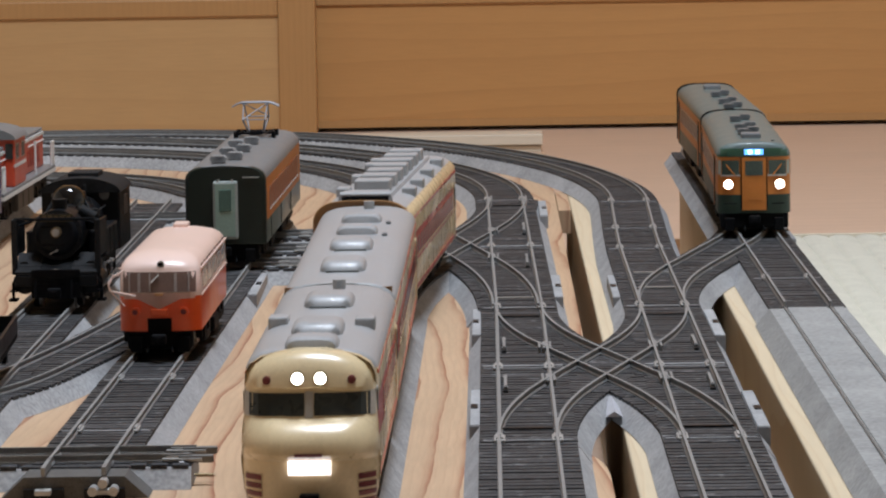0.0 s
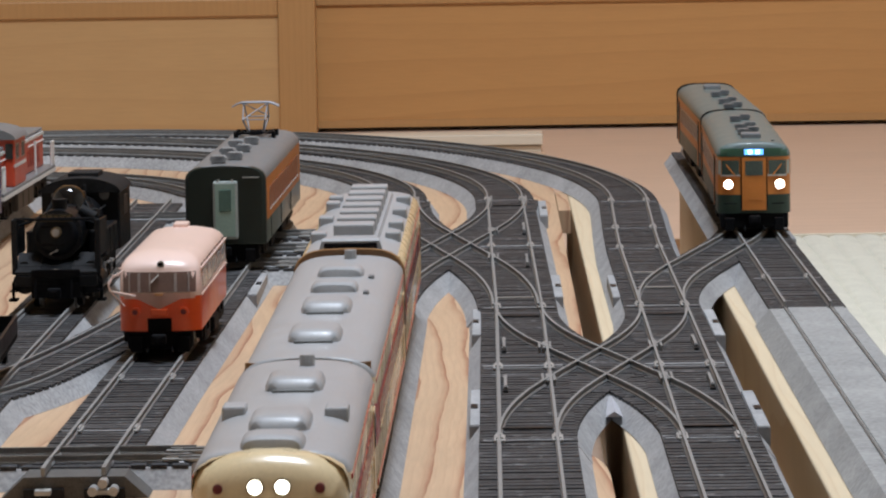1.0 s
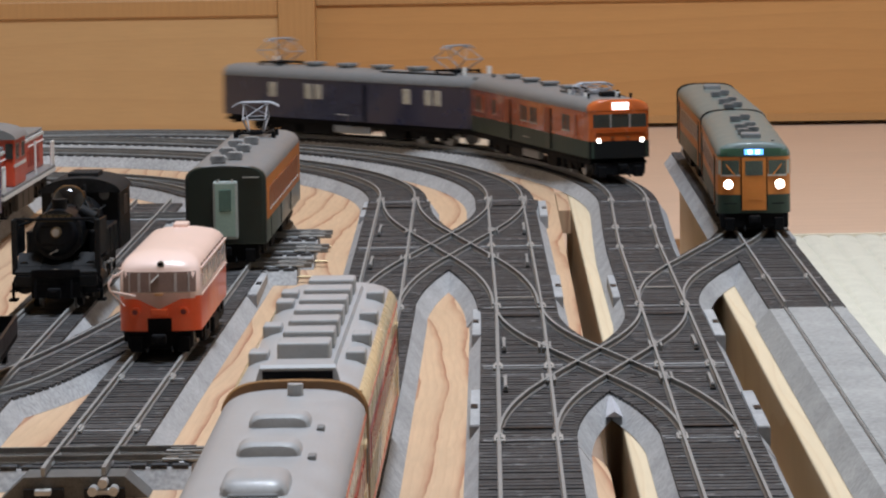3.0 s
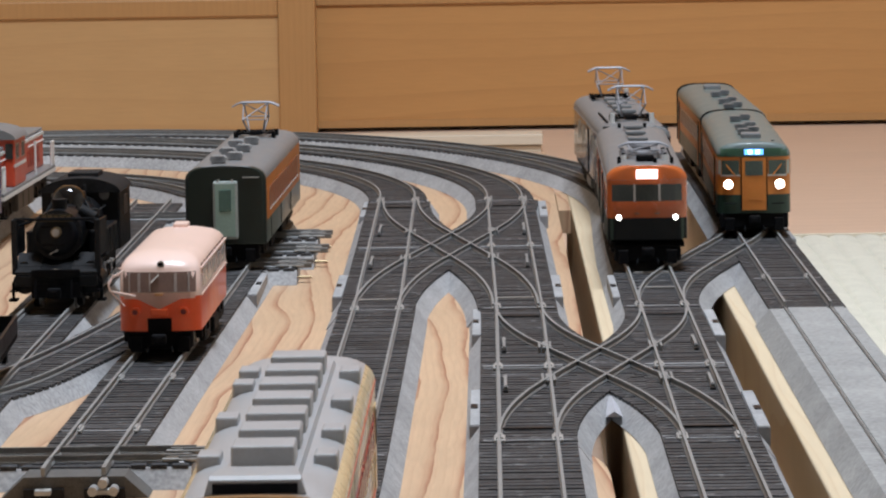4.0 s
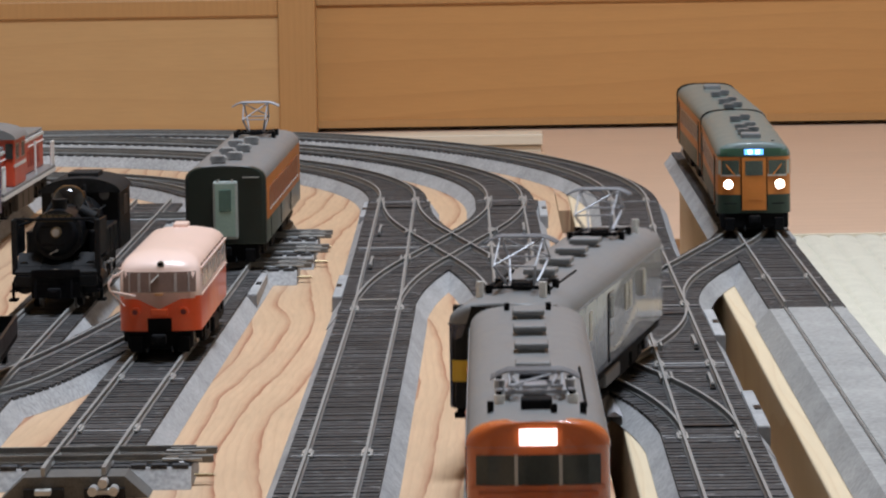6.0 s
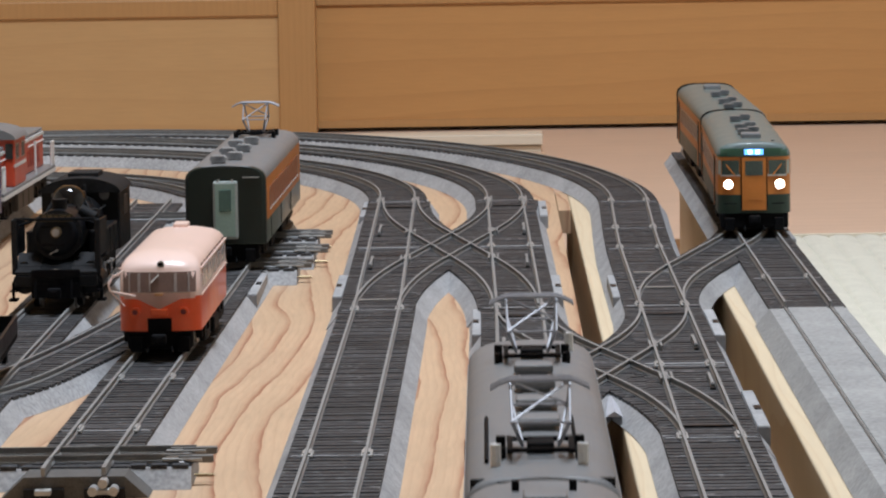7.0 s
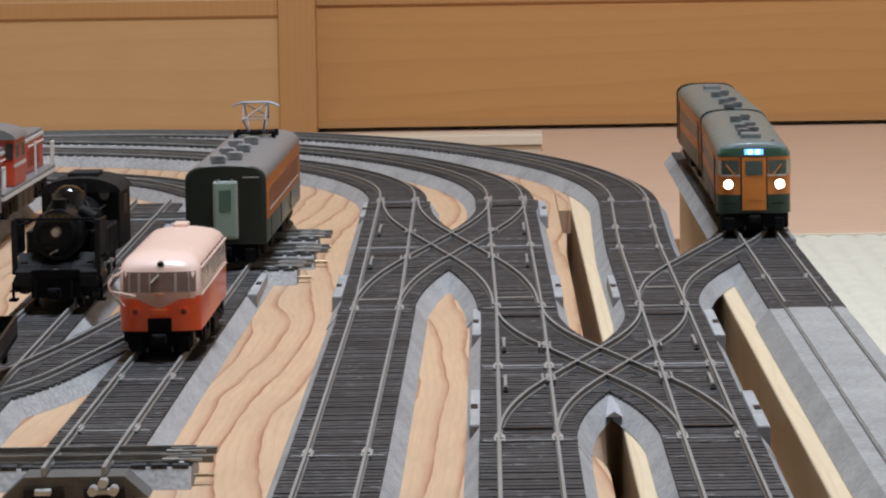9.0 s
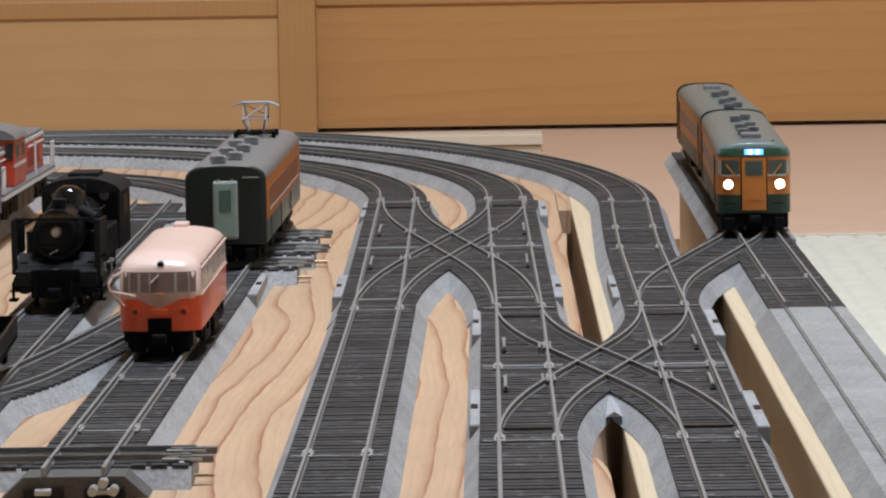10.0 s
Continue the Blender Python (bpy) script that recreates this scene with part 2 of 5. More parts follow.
def sliding_door(label, x0, x1, y, stile, rail_z, panel_mat, bottom, m_stile, tall=0.045):
    """A wooden sliding door: stiles, rails and recessed panels."""
    d = thing("sliding_door", label, "sliding door", pose(0, y, 0))
    part("stile", B(x0, x0 + stile, 0, 0.03, FLOOR + bottom, 2.0, bevel=0.0012), m_stile, d)
    part("stile", B(x1 - stile, x1, 0, 0.03, FLOOR + bottom, 2.0, bevel=0.0012), m_stile, d)
    part("rail", B(x0 + stile, x1 - stile, 0.002, 0.028, rail_z, rail_z + tall, bevel=0.001), m_stile, d)
    part("rail", B(x0 + stile, x1 - stile, 0.002, 0.028, 1.95, 2.0, bevel=0.001), m_stile, d)
    part("rail", B(x0 + stile, x1 - stile, 0.002, 0.028, FLOOR + bottom, FLOOR + bottom + 0.006), m_stile, d)
    part("lower_panel", B(x0 + stile, x1 - stile, 0.0045, 0.018, FLOOR + bottom + 0.006, rail_z), panel_mat, d)
    part("upper_panel", B(x0 + stile, x1 - stile, 0.012, 0.018, rail_z + tall, 1.95), panel_mat, d)
    return d


sliding_door("pale brown wooden sliding door with plain panels", -1.35, -0.1385, 3.41, 0.0300, 0.0425, DOORPALE, 0.001, STILE, 0.0140)
sliding_door("reddish brown wooden sliding door with one wide panel", -0.181, 1.45, 3.452, 0.0300, 0.0484, DOORWOOD, 0.0035, STILE)

# straw mats in front of the wooden floor
MAT_TOP = FLOOR + 0.004


def tatami(x0, x1, y0, y1):
    t = thing("tatami_mat", "pale woven straw mat with long ribs on the floor", "tatami mat")
    bm = bmesh.new()
    n = int((x1 - x0) / 0.0148)
    rows = []
    prof = []
    for i in range(n):
        xa = x0 + (x1 - x0) * i / n
        w = (x1 - x0) / n
        for k, h in ((0.0, 0.0), (0.08, 0.0009), (0.3, 0.0017), (0.6, 0.0016), (0.9, 0.0008)):
            prof.append((xa + w * k, MAT_TOP + h))
    prof.append((x1, MAT_TOP))
    for y in (y0, y1):
        rows.append([(x, y, z) for x, z in prof] + [(x1, y, FLOOR + 0.0005), (x0, y, FLOOR + 0.0005)])
    loft(bm, rows)
    part("straw_surface", bm, TATAMI, t, smooth=30)
    part("edge_band", B(x0, x1, y1 + 0.0005, y1 + 0.006, FLOOR + 0.0005, MAT_TOP + 0.002), mat("mat_edge", (0.74, 0.66, 0.52), 0.7), t)
    return t


tatami(0.149, 1.05, 0.53, 2.425)

# ---- baseboard and timber ----
edge = [(-1.7, NEAR - 0.1), (0.0345, NEAR - 0.1), (0.0345, 1.235)]
edge += [(0.0270 + 0.0075 * math.cos(a), 1.235 + 0.050 * math.sin(a)) for a in [radians(10 + 80 * i / 6) for i in range(7)]]
edge += [(0.0195, 1.290), (0.0190, 1.300), (0.0190, 1.50), (0.0345, 1.52), (0.0345, 2.56), (-1.7, 2.56)]
bm = loft(bmesh.new(), [[(x, y, z) for x, y in edge] for z in (BOARD - 0.012, BOARD)])
tagged(part("baseboard", bm, PINE), "large knotty pine board that carries the sidings", "baseboard")
for xx in (-1.2, -0.75, -0.3, -0.02):
    tagged(slab("support_batten", xx - 0.02, xx + 0.02, NEAR, 2.5, FLOOR, BOARD - 0.012, LUMBER, kind=""), "sawn softwood batten under the pine board", "batten", "battens under the board")
slab("timber_beam", 0.0415, 0.0815, NEAR, 2.30, FLOOR, BOARD - 0.0002, LUMBER, "long pale softwood beam under a track", "timber beam", bevel=0.0008, kind="")
slab("timber_beam", 0.0957, 0.1375, NEAR, 1.86, FLOOR, BOARD - 0.0002, LUMBER, "long pale softwood beam under the outer track", "timber beam", bevel=0.0008, kind="")
slab("timber_beam", 0.1045, 0.1400, 1.861, 2.33, FLOOR, BOARD - 0.0002, LUMBER, "softwood beam under the far end of the outer track", "timber beam", bevel=0.0008, kind="")
rim = [(x, y) for x, y in bend(XC + 0.012, 2.12, 0.330, 0.575) if y > 2.5605]
rim = [(rim[0][0], 2.5605)] + rim + [(-1.7, 2.695), (-1.7, 2.5605)]
bm = loft(bmesh.new(), [[(x, y, z) for x, y in rim] for z in (BOARD - 0.012, BOARD)])
tagged(part("back_baseboard", bm, PINE), "narrow pine board under the outer bends", "baseboard")
for xx in (-1.4, -0.6, -0.05):
    tagged(slab("support_block", xx - 0.03, xx + 0.03, 2.57, 2.66, FLOOR, BOARD - 0.012, LUMBER, kind=""), "sawn softwood block under the back board", "wood block", "blocks under the back board")
slab("cross_piece", 0.0350, 0.0412, 2.155, 2.27, BOARD - 0.012, BOARD - 0.0003, PINE, "short pine offcut bridging two timbers", "offcut", kind="")
# two sawn planks lying on the floor behind the layout
slab("loose_plank", -0.35, 0.0395, 3.20, 3.235, FLOOR, FLOOR + 0.0045, WHITEWOOD, "pale sawn plank lying on the floor", "plank", bevel=0.0006, kind="")
slab("loose_plank", -0.33, 0.0405, 3.197, 3.238, FLOOR + 0.0055, FLOOR + 0.0135, WHITEWOOD, "pale sawn plank resting on another plank", "plank", bevel=0.0006, kind="")
slab("plank_spacer", -0.30, 0.032, 3.205, 3.23, FLOOR + 0.0045, FLOOR + 0.0055, WHITEWOOD, "thin pale strip between two planks", "wood strip", kind="")

# ---- tracks ----
GAUGE, TIE_HALF, BASE_HALF, TIE_TOP = 0.0165, 0.0137, 0.0192, -0.0025


SLEEPER = bpy.data.meshes.new("sleeper")
_bm = B(-0.0024, 0.0024, -TIE_HALF - 0.0011, TIE_HALF + 0.0011, -0.0016, 0)
bmesh.ops.recalc_face_normals(_bm, faces=_bm.faces)
_bm.to_mesh(SLEEPER)
_bm.free()
SLEEPER.materials.append(TIE)


def sweep(pts, profile, bm=None):
    """An (across, z) outline swept along a line of (place, way)."""
    rings = []
    for p, d in pts:
        n = Vector((d.y, -d.x, 0))
        rings.append([p + n * o + Vector((0, 0, z)) for o, z in profile])
    return loft(bm or bmesh.new(), rings)


def railway(label, path, s0=0.0, s1=None, step=0.012, lower=0.0, rails=(True, True), ties=True, joints=(), bed=BALLAST, category="model track", pitch=0.0062):
    """One piece of sectional track: moulded bed, sleepers, two rails, joiners."""
    s1 = path.length if s1 is None else s1
    t = thing("track_section", label, category, group="track sections")
    pts = path.resampled(step, s0, s1)
    lo = -lower
    part("roadbed", sweep(pts, [(-BASE_HALF, BOARD + 0.0001), (-TIE_HALF - 0.0008, TIE_TOP - 0.0008 + lo), (-TIE_HALF, TIE_TOP - 0.0007 + lo), (TIE_HALF, TIE_TOP - 0.0007 + lo), (TIE_HALF + 0.0008, TIE_TOP - 0.0008 + lo), (BASE_HALF, BOARD + 0.0001)]), bed, t)
    part("sleeper_plate", sweep(pts, [(-TIE_HALF + 0.0002, TIE_TOP - 0.0012 + lo), (-TIE_HALF + 0.0002, TIE_TOP - 0.0004 + lo), (TIE_HALF - 0.0002, TIE_TOP - 0.0004 + lo), (TIE_HALF - 0.0002, TIE_TOP - 0.0012 + lo)]), TIEPLATE, t)
    if ties:
        n = max(1, int((s1 - s0) / pitch))
        rest = bmesh.new()
        for i in range(n):
            s = s0 + (i + 0.5) * (s1 - s0) / n
            p, d = path.at(s), path.way(s)
            m = Matrix.Translation((p.x, p.y, TIE_TOP + lo + random.uniform(-0.0001, 0.0001))) @ Matrix.Rotation(math.atan2(d.y, d.x) + random.uniform(-0.004, 0.004), 4, "Z")
            if 1.02 < p.y < 2.3 and -0.21 < p.x:
                ob = new("sleeper", SLEEPER)
                ob.parent, ob.matrix_basis = t, m
            else:
                box(rest, -0.0019, 0.0019, -TIE_HALF - 0.0011, TIE_HALF + 0.0011, -0.0016, 0)
                rest.verts.ensure_lookup_table()
                bmesh.ops.transform(rest, matrix=m, verts=rest.verts[-8:])
        if rest.verts:
            tagged(part("sleeper_rest", rest, TIE, t), kind="stuff")
        else:
            rest.free()
    for side, on in zip((-1, 1), rails):
        if on:
            c = side * GAUGE / 2 + side * 0.0005
            prof = [(c - 0.0007, TIE_TOP + lo), (c - 0.0007, TIE_TOP + 0.0005 + lo), (c - 0.0003, TIE_TOP + 0.0008 + lo), (c - 0.0003, -0.0009 + lo), (c - 0.00045, -0.0006 + lo), (c - 0.00045, lo), (c + 0.00045, lo), (c + 0.00045, -0.0006 + lo), (c + 0.0003, -0.0009 + lo), (c + 0.0003, TIE_TOP + 0.0008 + lo), (c + 0.0007, TIE_TOP + 0.0005 + lo), (c + 0.0007, TIE_TOP + lo)]
            part("rail", sweep(pts, prof), RAIL, t)
    for s in joints:
        p, d = path.at(s), path.way(s)
        n = Vector((d.y, -d.x, 0))
        for side in (-1, 1):
            q = p + n * side * (GAUGE / 2 + 0.0005)
            m = Matrix.Translation(q) @ Matrix.Rotation(math.atan2(d.y, d.x), 4, "Z")
            bm = B(-0.006, 0.006, -0.0017, 0.0017, TIE_TOP + 0.0001, TIE_TOP + 0.0011, bevel=0.0003)
            box(bm, -0.0045, 0.0045, -0.0011, 0.0011, TIE_TOP + 0.0011, TIE_TOP + 0.0017)
            bm.transform(m)
            part("rail_joiner", bm, JOINER, t)
        bm = B(-0.0007, 0.0007, -TIE_HALF, TIE_HALF, TIE_TOP - 0.0004, TIE_TOP + 0.00025)
        bm.transform(Matrix.Translation(p) @ Matrix.Rotation(math.atan2(d.y, d.x), 4, "Z"))
        part("joint_strip", bm, BALLAST, t)
    return t


STRAIGHT = "straight model track, dark sleepers on a grey moulded bed"
CURVE = "curved model track, dark sleepers on a grey moulded bed"


def straight(x0, y0, x1, y1, joints=(), **k):
    p = Path([(x0, y0), (x1, y1)])
    return railway(STRAIGHT, p, joints=[abs(j - y0) for j in joints], step=max(0.012, p.length / 8), **k)


# track A, B and C in sections from near to far
straight(-0.0680, NEAR, -0.0492, 0.86)
straight(-0.0492, 0.86, XA, 1.236)
straight(XA, 1.236, XA + 0.0018, S1_NEAR, joints=(1.239,))
straight(XA + 0.0018, S1_NEAR, XA - 0.0006, S1_FAR, joints=(S1_NEAR + 0.003, S1_FAR - 0.004))
straight(XB, NEAR, XB, 0.90)
straight(XB, 0.90, XB, S2_NEAR)
straight(XB + 0.0002, S2_NEAR, XB + 0.0003, S1_NEAR, joints=(S2_NEAR + 0.003, 1.443))
straight(XB + 0.0003, S1_NEAR, XB - 0.0030, S1_FAR, joints=(S1_NEAR + 0.004, 1.885, S1_FAR - 0.004))
straight(XC + 0.0004, NEAR, XC, 0.88)
straight(XC, 0.88, XC - 0.0004, S2_NEAR)
straight(XC - 0.0004, S2_NEAR, XC, S1_NEAR, joints=(S2_NEAR + 0.003, 1.443))
straight(XC, S1_NEAR, XC - 0.0002, 1.866, joints=(S1_NEAR + 0.004,))
straight(XC - 0.0002, 1.866, XC + 0.0009, 1.965, joints=(1.868,))
straight(XC + 0.0009, 1.965, XC + 0.0034, 2.12, joints=(1.967, 2.116))
PA, PB, PC = Path(A_BEND), Path(B_BEND), Path(C_BEND)
for pth in (PA, PB, PC):
    railway(CURVE, pth, step=0.016, pitch=0.0064)


# crossovers
def crossover(label, x0, x1, y0, y1):
    railway(label, Path(s_curve(x0, y0, x1, y1)), lower=0.00018, category="track crossover")
    railway(label, Path(s_curve(x1, y0, x0, y1)), lower=0.00030, category="track crossover")


SCISSORS = "slanting crossover track of a scissors crossing between two tracks"
crossover(SCISSORS, XA + 0.0012, XB - 0.001, S1_NEAR, S1_FAR)
crossover(SCISSORS, XB, XC, S2_NEAR, S1_NEAR)
railway("slanting crossover track between the last two tracks", Path(s_curve(XC, S1_NEAR, XD, 2.02)), lower=0.00018, category="track crossover")

# track D: dark section far, painted slab near
straight(XD - 0.002, 1.62, XD - 0.003, 2.455, joints=(1.73,))
PD = Path([(XD + 0.0004, NEAR), (XD - 0.002, 1.62)])
slab_track = thing("slab_track", "grey painted slab track with sunken dark rails", "model track")
part("slab", sweep(PD.resampled(0.4), [(-BASE_HALF - 0.001, BOARD + 0.0001), (-TIE_HALF - 0.001, TIE_TOP - 0.0002), (TIE_HALF + 0.001, TIE_TOP - 0.0002), (BASE_HALF + 0.001, BOARD + 0.0001)]), SLAB, slab_track)
for side in (-1, 1):
    c = side * (GAUGE / 2 + 0.0005)
    part("rail", sweep(PD.resampled(0.4), [(c - 0.0005, TIE_TOP - 0.0003), (c - 0.0003, TIE_TOP + 0.0005), (c + 0.0003, TIE_TOP + 0.0005), (c + 0.0005, TIE_TOP - 0.0003)]), RUSTRAIL, slab_track)
    part("centre_slab" if side < 0 else "outer_slab", sweep(PD.resampled(0.4), [(c + 0.0009, TIE_TOP - 0.0003), (c + 0.0010, TIE_TOP + 0.0002), (c + 0.0163 if side < 0 else c + 0.0052, TIE_TOP + 0.0002), (c + 0.0164 if side < 0 else c + 0.0054, TIE_TOP - 0.0003)]), SLAB, slab_track)



def smooth(pts, n=10):
    """A soft curve through a few guide points."""
    out = []
    q = [pts[0]] + list(pts) + [pts[-1]]
    for a, b, c, d in zip(q, q[1:], q[2:], q[3:]):
        for i in range(n):
            u = i / n
            out.append(tuple(0.5 * (2 * b[k] + (c[k] - a[k]) * u + (2 * a[k] - 5 * b[k] + 4 * c[k] - d[k]) * u * u + (3 * b[k] - a[k] - 3 * c[k] + d[k]) * u ** 3) for k in (0, 1)))
    return out + [pts[-1]]


# sidings E and F, the joining curve G, and lateral crossings
straight(XE - 0.0018, 1.224, XE + 0.0008, 1.42, joints=(1.30,))
straight(XE + 0.0008, 1.42, XE + 0.0070, 1.80, joints=(1.427,))
straight(XE + 0.0070, 1.80, XE + 0.0097, 2.03)
straight(XF - 0.003, 1.25, XF, 2.15)
PG = Path(smooth([(-0.46, 1.06), (-0.30, 1.185), (-0.225, 1.285), (-0.192, 1.345), (-0.1657, 1.413), (-0.152, 1.485), (-0.1405, 1.56), (-0.130, 1.65), (-0.122, 1.76)]))
railway("curved turnout track that joins two sidings", PG, lower=0.0002, category="track turnout")
railway(CURVE, Path(smooth([(-0.40, 2.345), (-0.25, 2.335), (-0.185, 2.29), (-0.145, 2.20), (-0.1215, 2.10), (-0.1095, 2.031)])), lower=0.0002)
straight(-0.2545, 1.2, -0.2545, 2.30)


def lateral(y, x0, x1):
    """A short piece of track that crosses the siding at right angles."""
    return railway("short crossing track laid across the siding", Path([(x0, y), (x1, y)]), lower=0.0002, step=0.05, joints=(x1 - x0 - 0.003,), category="crossing track")


lateral(1.242, -0.36, -0.0885)
for y, x in ((1.955, -0.0795), (1.885, -0.0785), (1.818, -0.083)):
    lateral(y, -0.150, x)
lateral(2.06, -0.185, -0.135)

# ---- vehicle kit: local +x is forward, z = 0 the rail heads ----
BODY_W = 0.0178
ORANGE = mat("orange_paint", (0.55, 0.122, 0.027), 0.25, var=0.06, coat=0.6)
YELLOWORANGE = mat("yellow_orange_paint", (0.60, 0.20, 0.035), 0.45, var=0.06)
GREEN = mat("dark_green_paint", (0.020, 0.042, 0.028), 0.42, var=0.12)
GREENROOF = mat("green_paint", (0.03, 0.085, 0.05), 0.35, var=0.1, coat=0.3)
NAVY = mat("navy_paint", (0.011, 0.013, 0.040), 0.25, var=0.1, coat=0.4)
YELLOW = mat("warning_yellow_paint", (0.65, 0.42, 0.02), 0.4, var=0.05)
CREAM = mat("cream_paint", (0.80, 0.64, 0.39), 0.28, var=0.05, coat=0.4)
REDBAND = mat("red_band_paint", (0.50, 0.05, 0.035), 0.3, var=0.08, coat=0.3)
MAROON = mat("maroon_grille", (0.16, 0.02, 0.02), 0.45)
ROOF = mat("grey_roof_paint", (0.19, 0.196, 0.20), 0.45, var=0.1)
SILVER = mat("silver_roof_paint", (0.40, 0.405, 0.412), 0.40, var=0.07, coat=0.08)
DOMED = mat("polished_silver_paint", (0.40, 0.40, 0.41), 0.22, var=0.05, coat=0.6)
GREYGREEN = mat("grey_green_roof_paint", (0.135, 0.178, 0.172), 0.45, var=0.1, coat=0.15)
VENT = mat("ventilator_grey", (0.30, 0.305, 0.31), 0.5, var=0.15)
DARKROOF = mat("dark_roof_paint", (0.13, 0.135, 0.13), 0.45, var=0.1)
BLACK = mat("black_running_gear", (0.006, 0.006, 0.007), 0.7, var=0.3, spec=0.1)
GLASS = mat("dark_window_glass", (0.03, 0.036, 0.034), 0.3, var=0.1)
CABGLASS = mat("cab_window_glass", (0.045, 0.05, 0.043), 0.1, var=0.15)
FRAME = mat("window_frame_metal", (0.5, 0.48, 0.45), 0.35, metal=0.5)
WHEEL = mat("wheel_metal", (0.42, 0.41, 0.39), 0.35, metal=0.8)
LAMP = mat("lit_headlamp", (1.0, 0.95, 0.86), emit=9.0)
SIGN = mat("lit_sign", (0.96, 0.93, 1.0), emit=2.4)
BLUESIGN = mat("lit_blue_sign", (0.10, 0.35, 1.0), emit=2.5)
PANTO = mat("pantograph_metal", (0.34, 0.345, 0.37), 0.45, metal=0.3, var=0.1)
SALMON = mat("salmon_plastic", (0.89, 0.66, 0.575), 0.34, var=0.03, coat=0.2)
REDORANGE = mat("red_orange_plastic", (0.80, 0.105, 0.022), 0.36, var=0.05, coat=0.2)
PALEDOOR = mat("pale_green_door", (0.30, 0.42, 0.36), 0.5, var=0.1)
DOORFRAME = mat("grey_gangway_frame", (0.36, 0.40, 0.38), 0.5, var=0.1)
WHITE = mat("white_paint", (0.75, 0.75, 0.73), 0.4)
LOCORED = mat("loco_red_paint", (0.60, 0.085, 0.04), 0.35, var=0.08)
BOILER = mat("boiler_black", (0.0060, 0.0068, 0.0082), 0.42, var=0.4, scale=200, spec=0.22)
GLOSSBLACK = mat("gloss_black", (0.004, 0.0045, 0.0055), 0.10, var=0.2, spec=0.6)
GEAR = mat("bright_valve_gear", (0.50, 0.50, 0.50), 0.28, metal=0.7, var=0.3, scale=300)
GREYBLACK = mat("grey_black_paint", (0.017, 0.0175, 0.019), 0.7, var=0.5, scale=160, spec=0.2)
SMOKEBOX = mat("sooty_black", (0.006, 0.0075, 0.0105), 0.42, var=0.3, spec=0.2)
BRASS = mat("brass_plate", (0.20, 0.15, 0.08), 0.4, metal=0.7)


class Shape:
    """Levels of (z, front x, rear x, half width, corner radius, bow)."""

    def __init__(self, levels):
        self.v = np.array(levels, float)

    def at(self, z):
        return [float(np.interp(z, self.v[:, 0], self.v[:, k])) for k in range(1, 6)]

    def front(self, y, z, sign=1):
        xf, xr, w, r, bow = self.at(z)
        a = min(abs(y), w)
        d = bow * (a / w) ** 2
        if a > w - r:
            d += r - math.sqrt(max(0, r * r - (a - (w - r)) ** 2))
        return xf - d if sign > 0 else xr + d

    def ring(self, z, seg=12, rear=True):
        w = self.at(z)[2]
        ys = [w * math.sin(math.pi * (i / seg - 0.5)) for i in range(seg + 1)]
        fr = [(self.front(y, z), y, z) for y in ys]
        bk = [(self.front(y, z, -1), y, z) for y in reversed(ys)]
        return fr + bk

    def band(self, z0, z1, seg=12):
        zs = sorted({z0, z1} | {float(z) for z in self.v[:, 0] if z0 < z < z1})
        return loft(bmesh.new(), [self.ring(z, seg) for z in zs])

    def cap(self, z0, z1, depth, off=0.0002, grow=0.0002, seg=14):
        """A skin over the end of the body, as wide as the body."""
        zs = sorted({z0, z1} | {float(z) for z in self.v[:, 0] if z0 < z < z1})
        rings = []
        for z in zs:
            w = self.at(z)[2]
            ys = [w * math.sin(math.pi * (i / seg - 0.5)) for i in range(seg + 1)]
            k = (w + grow) / w
            rings.append([(self.front(y, z) + off, y * k, z) for y in ys] + [(self.front(y, z) - depth, y * k, z) for y in reversed(ys)])
        return loft(bmesh.new(), rings)

    def patch(self, y0, y1, z0, z1, off=0.0003, sign=1, ny=6, nz=3, thick=0.0008):
        """A plate that follows the end of the body."""
        bm = bmesh.new()
        grid, back = [], []
        for k in range(nz + 1):
            z = z0 + (z1 - z0) * k / nz
            row, brow = [], []
            for i in range(ny + 1):
                y = y0 + (y1 - y0) * i / ny
                x = self.front(y, z, sign)
                row.append(bm.verts.new((x + sign * off, y, z)))
                brow.append(bm.verts.new((x + sign * (off - thick), y, z)))
            grid.append(row), back.append(brow)
        for k in range(nz):
            for i in range(ny):
                bm.faces.new((grid[k][i], grid[k][i + 1], grid[k + 1][i + 1], grid[k + 1][i]))
                bm.faces.new((back[k][i], back[k + 1][i], back[k + 1][i + 1], back[k][i + 1]))
        for i in range(ny):
            bm.faces.new((grid[0][i], back[0][i], back[0][i + 1], grid[0][i + 1]))
            bm.faces.new((grid[nz][i], grid[nz][i + 1], back[nz][i + 1], back[nz][i]))
        for k in range(nz):
            bm.faces.new((grid[k][0], grid[k + 1][0], back[k + 1][0], back[k][0]))
            bm.faces.new((grid[k][ny], back[k][ny], back[k + 1][ny], grid[k + 1][ny]))
        return bm


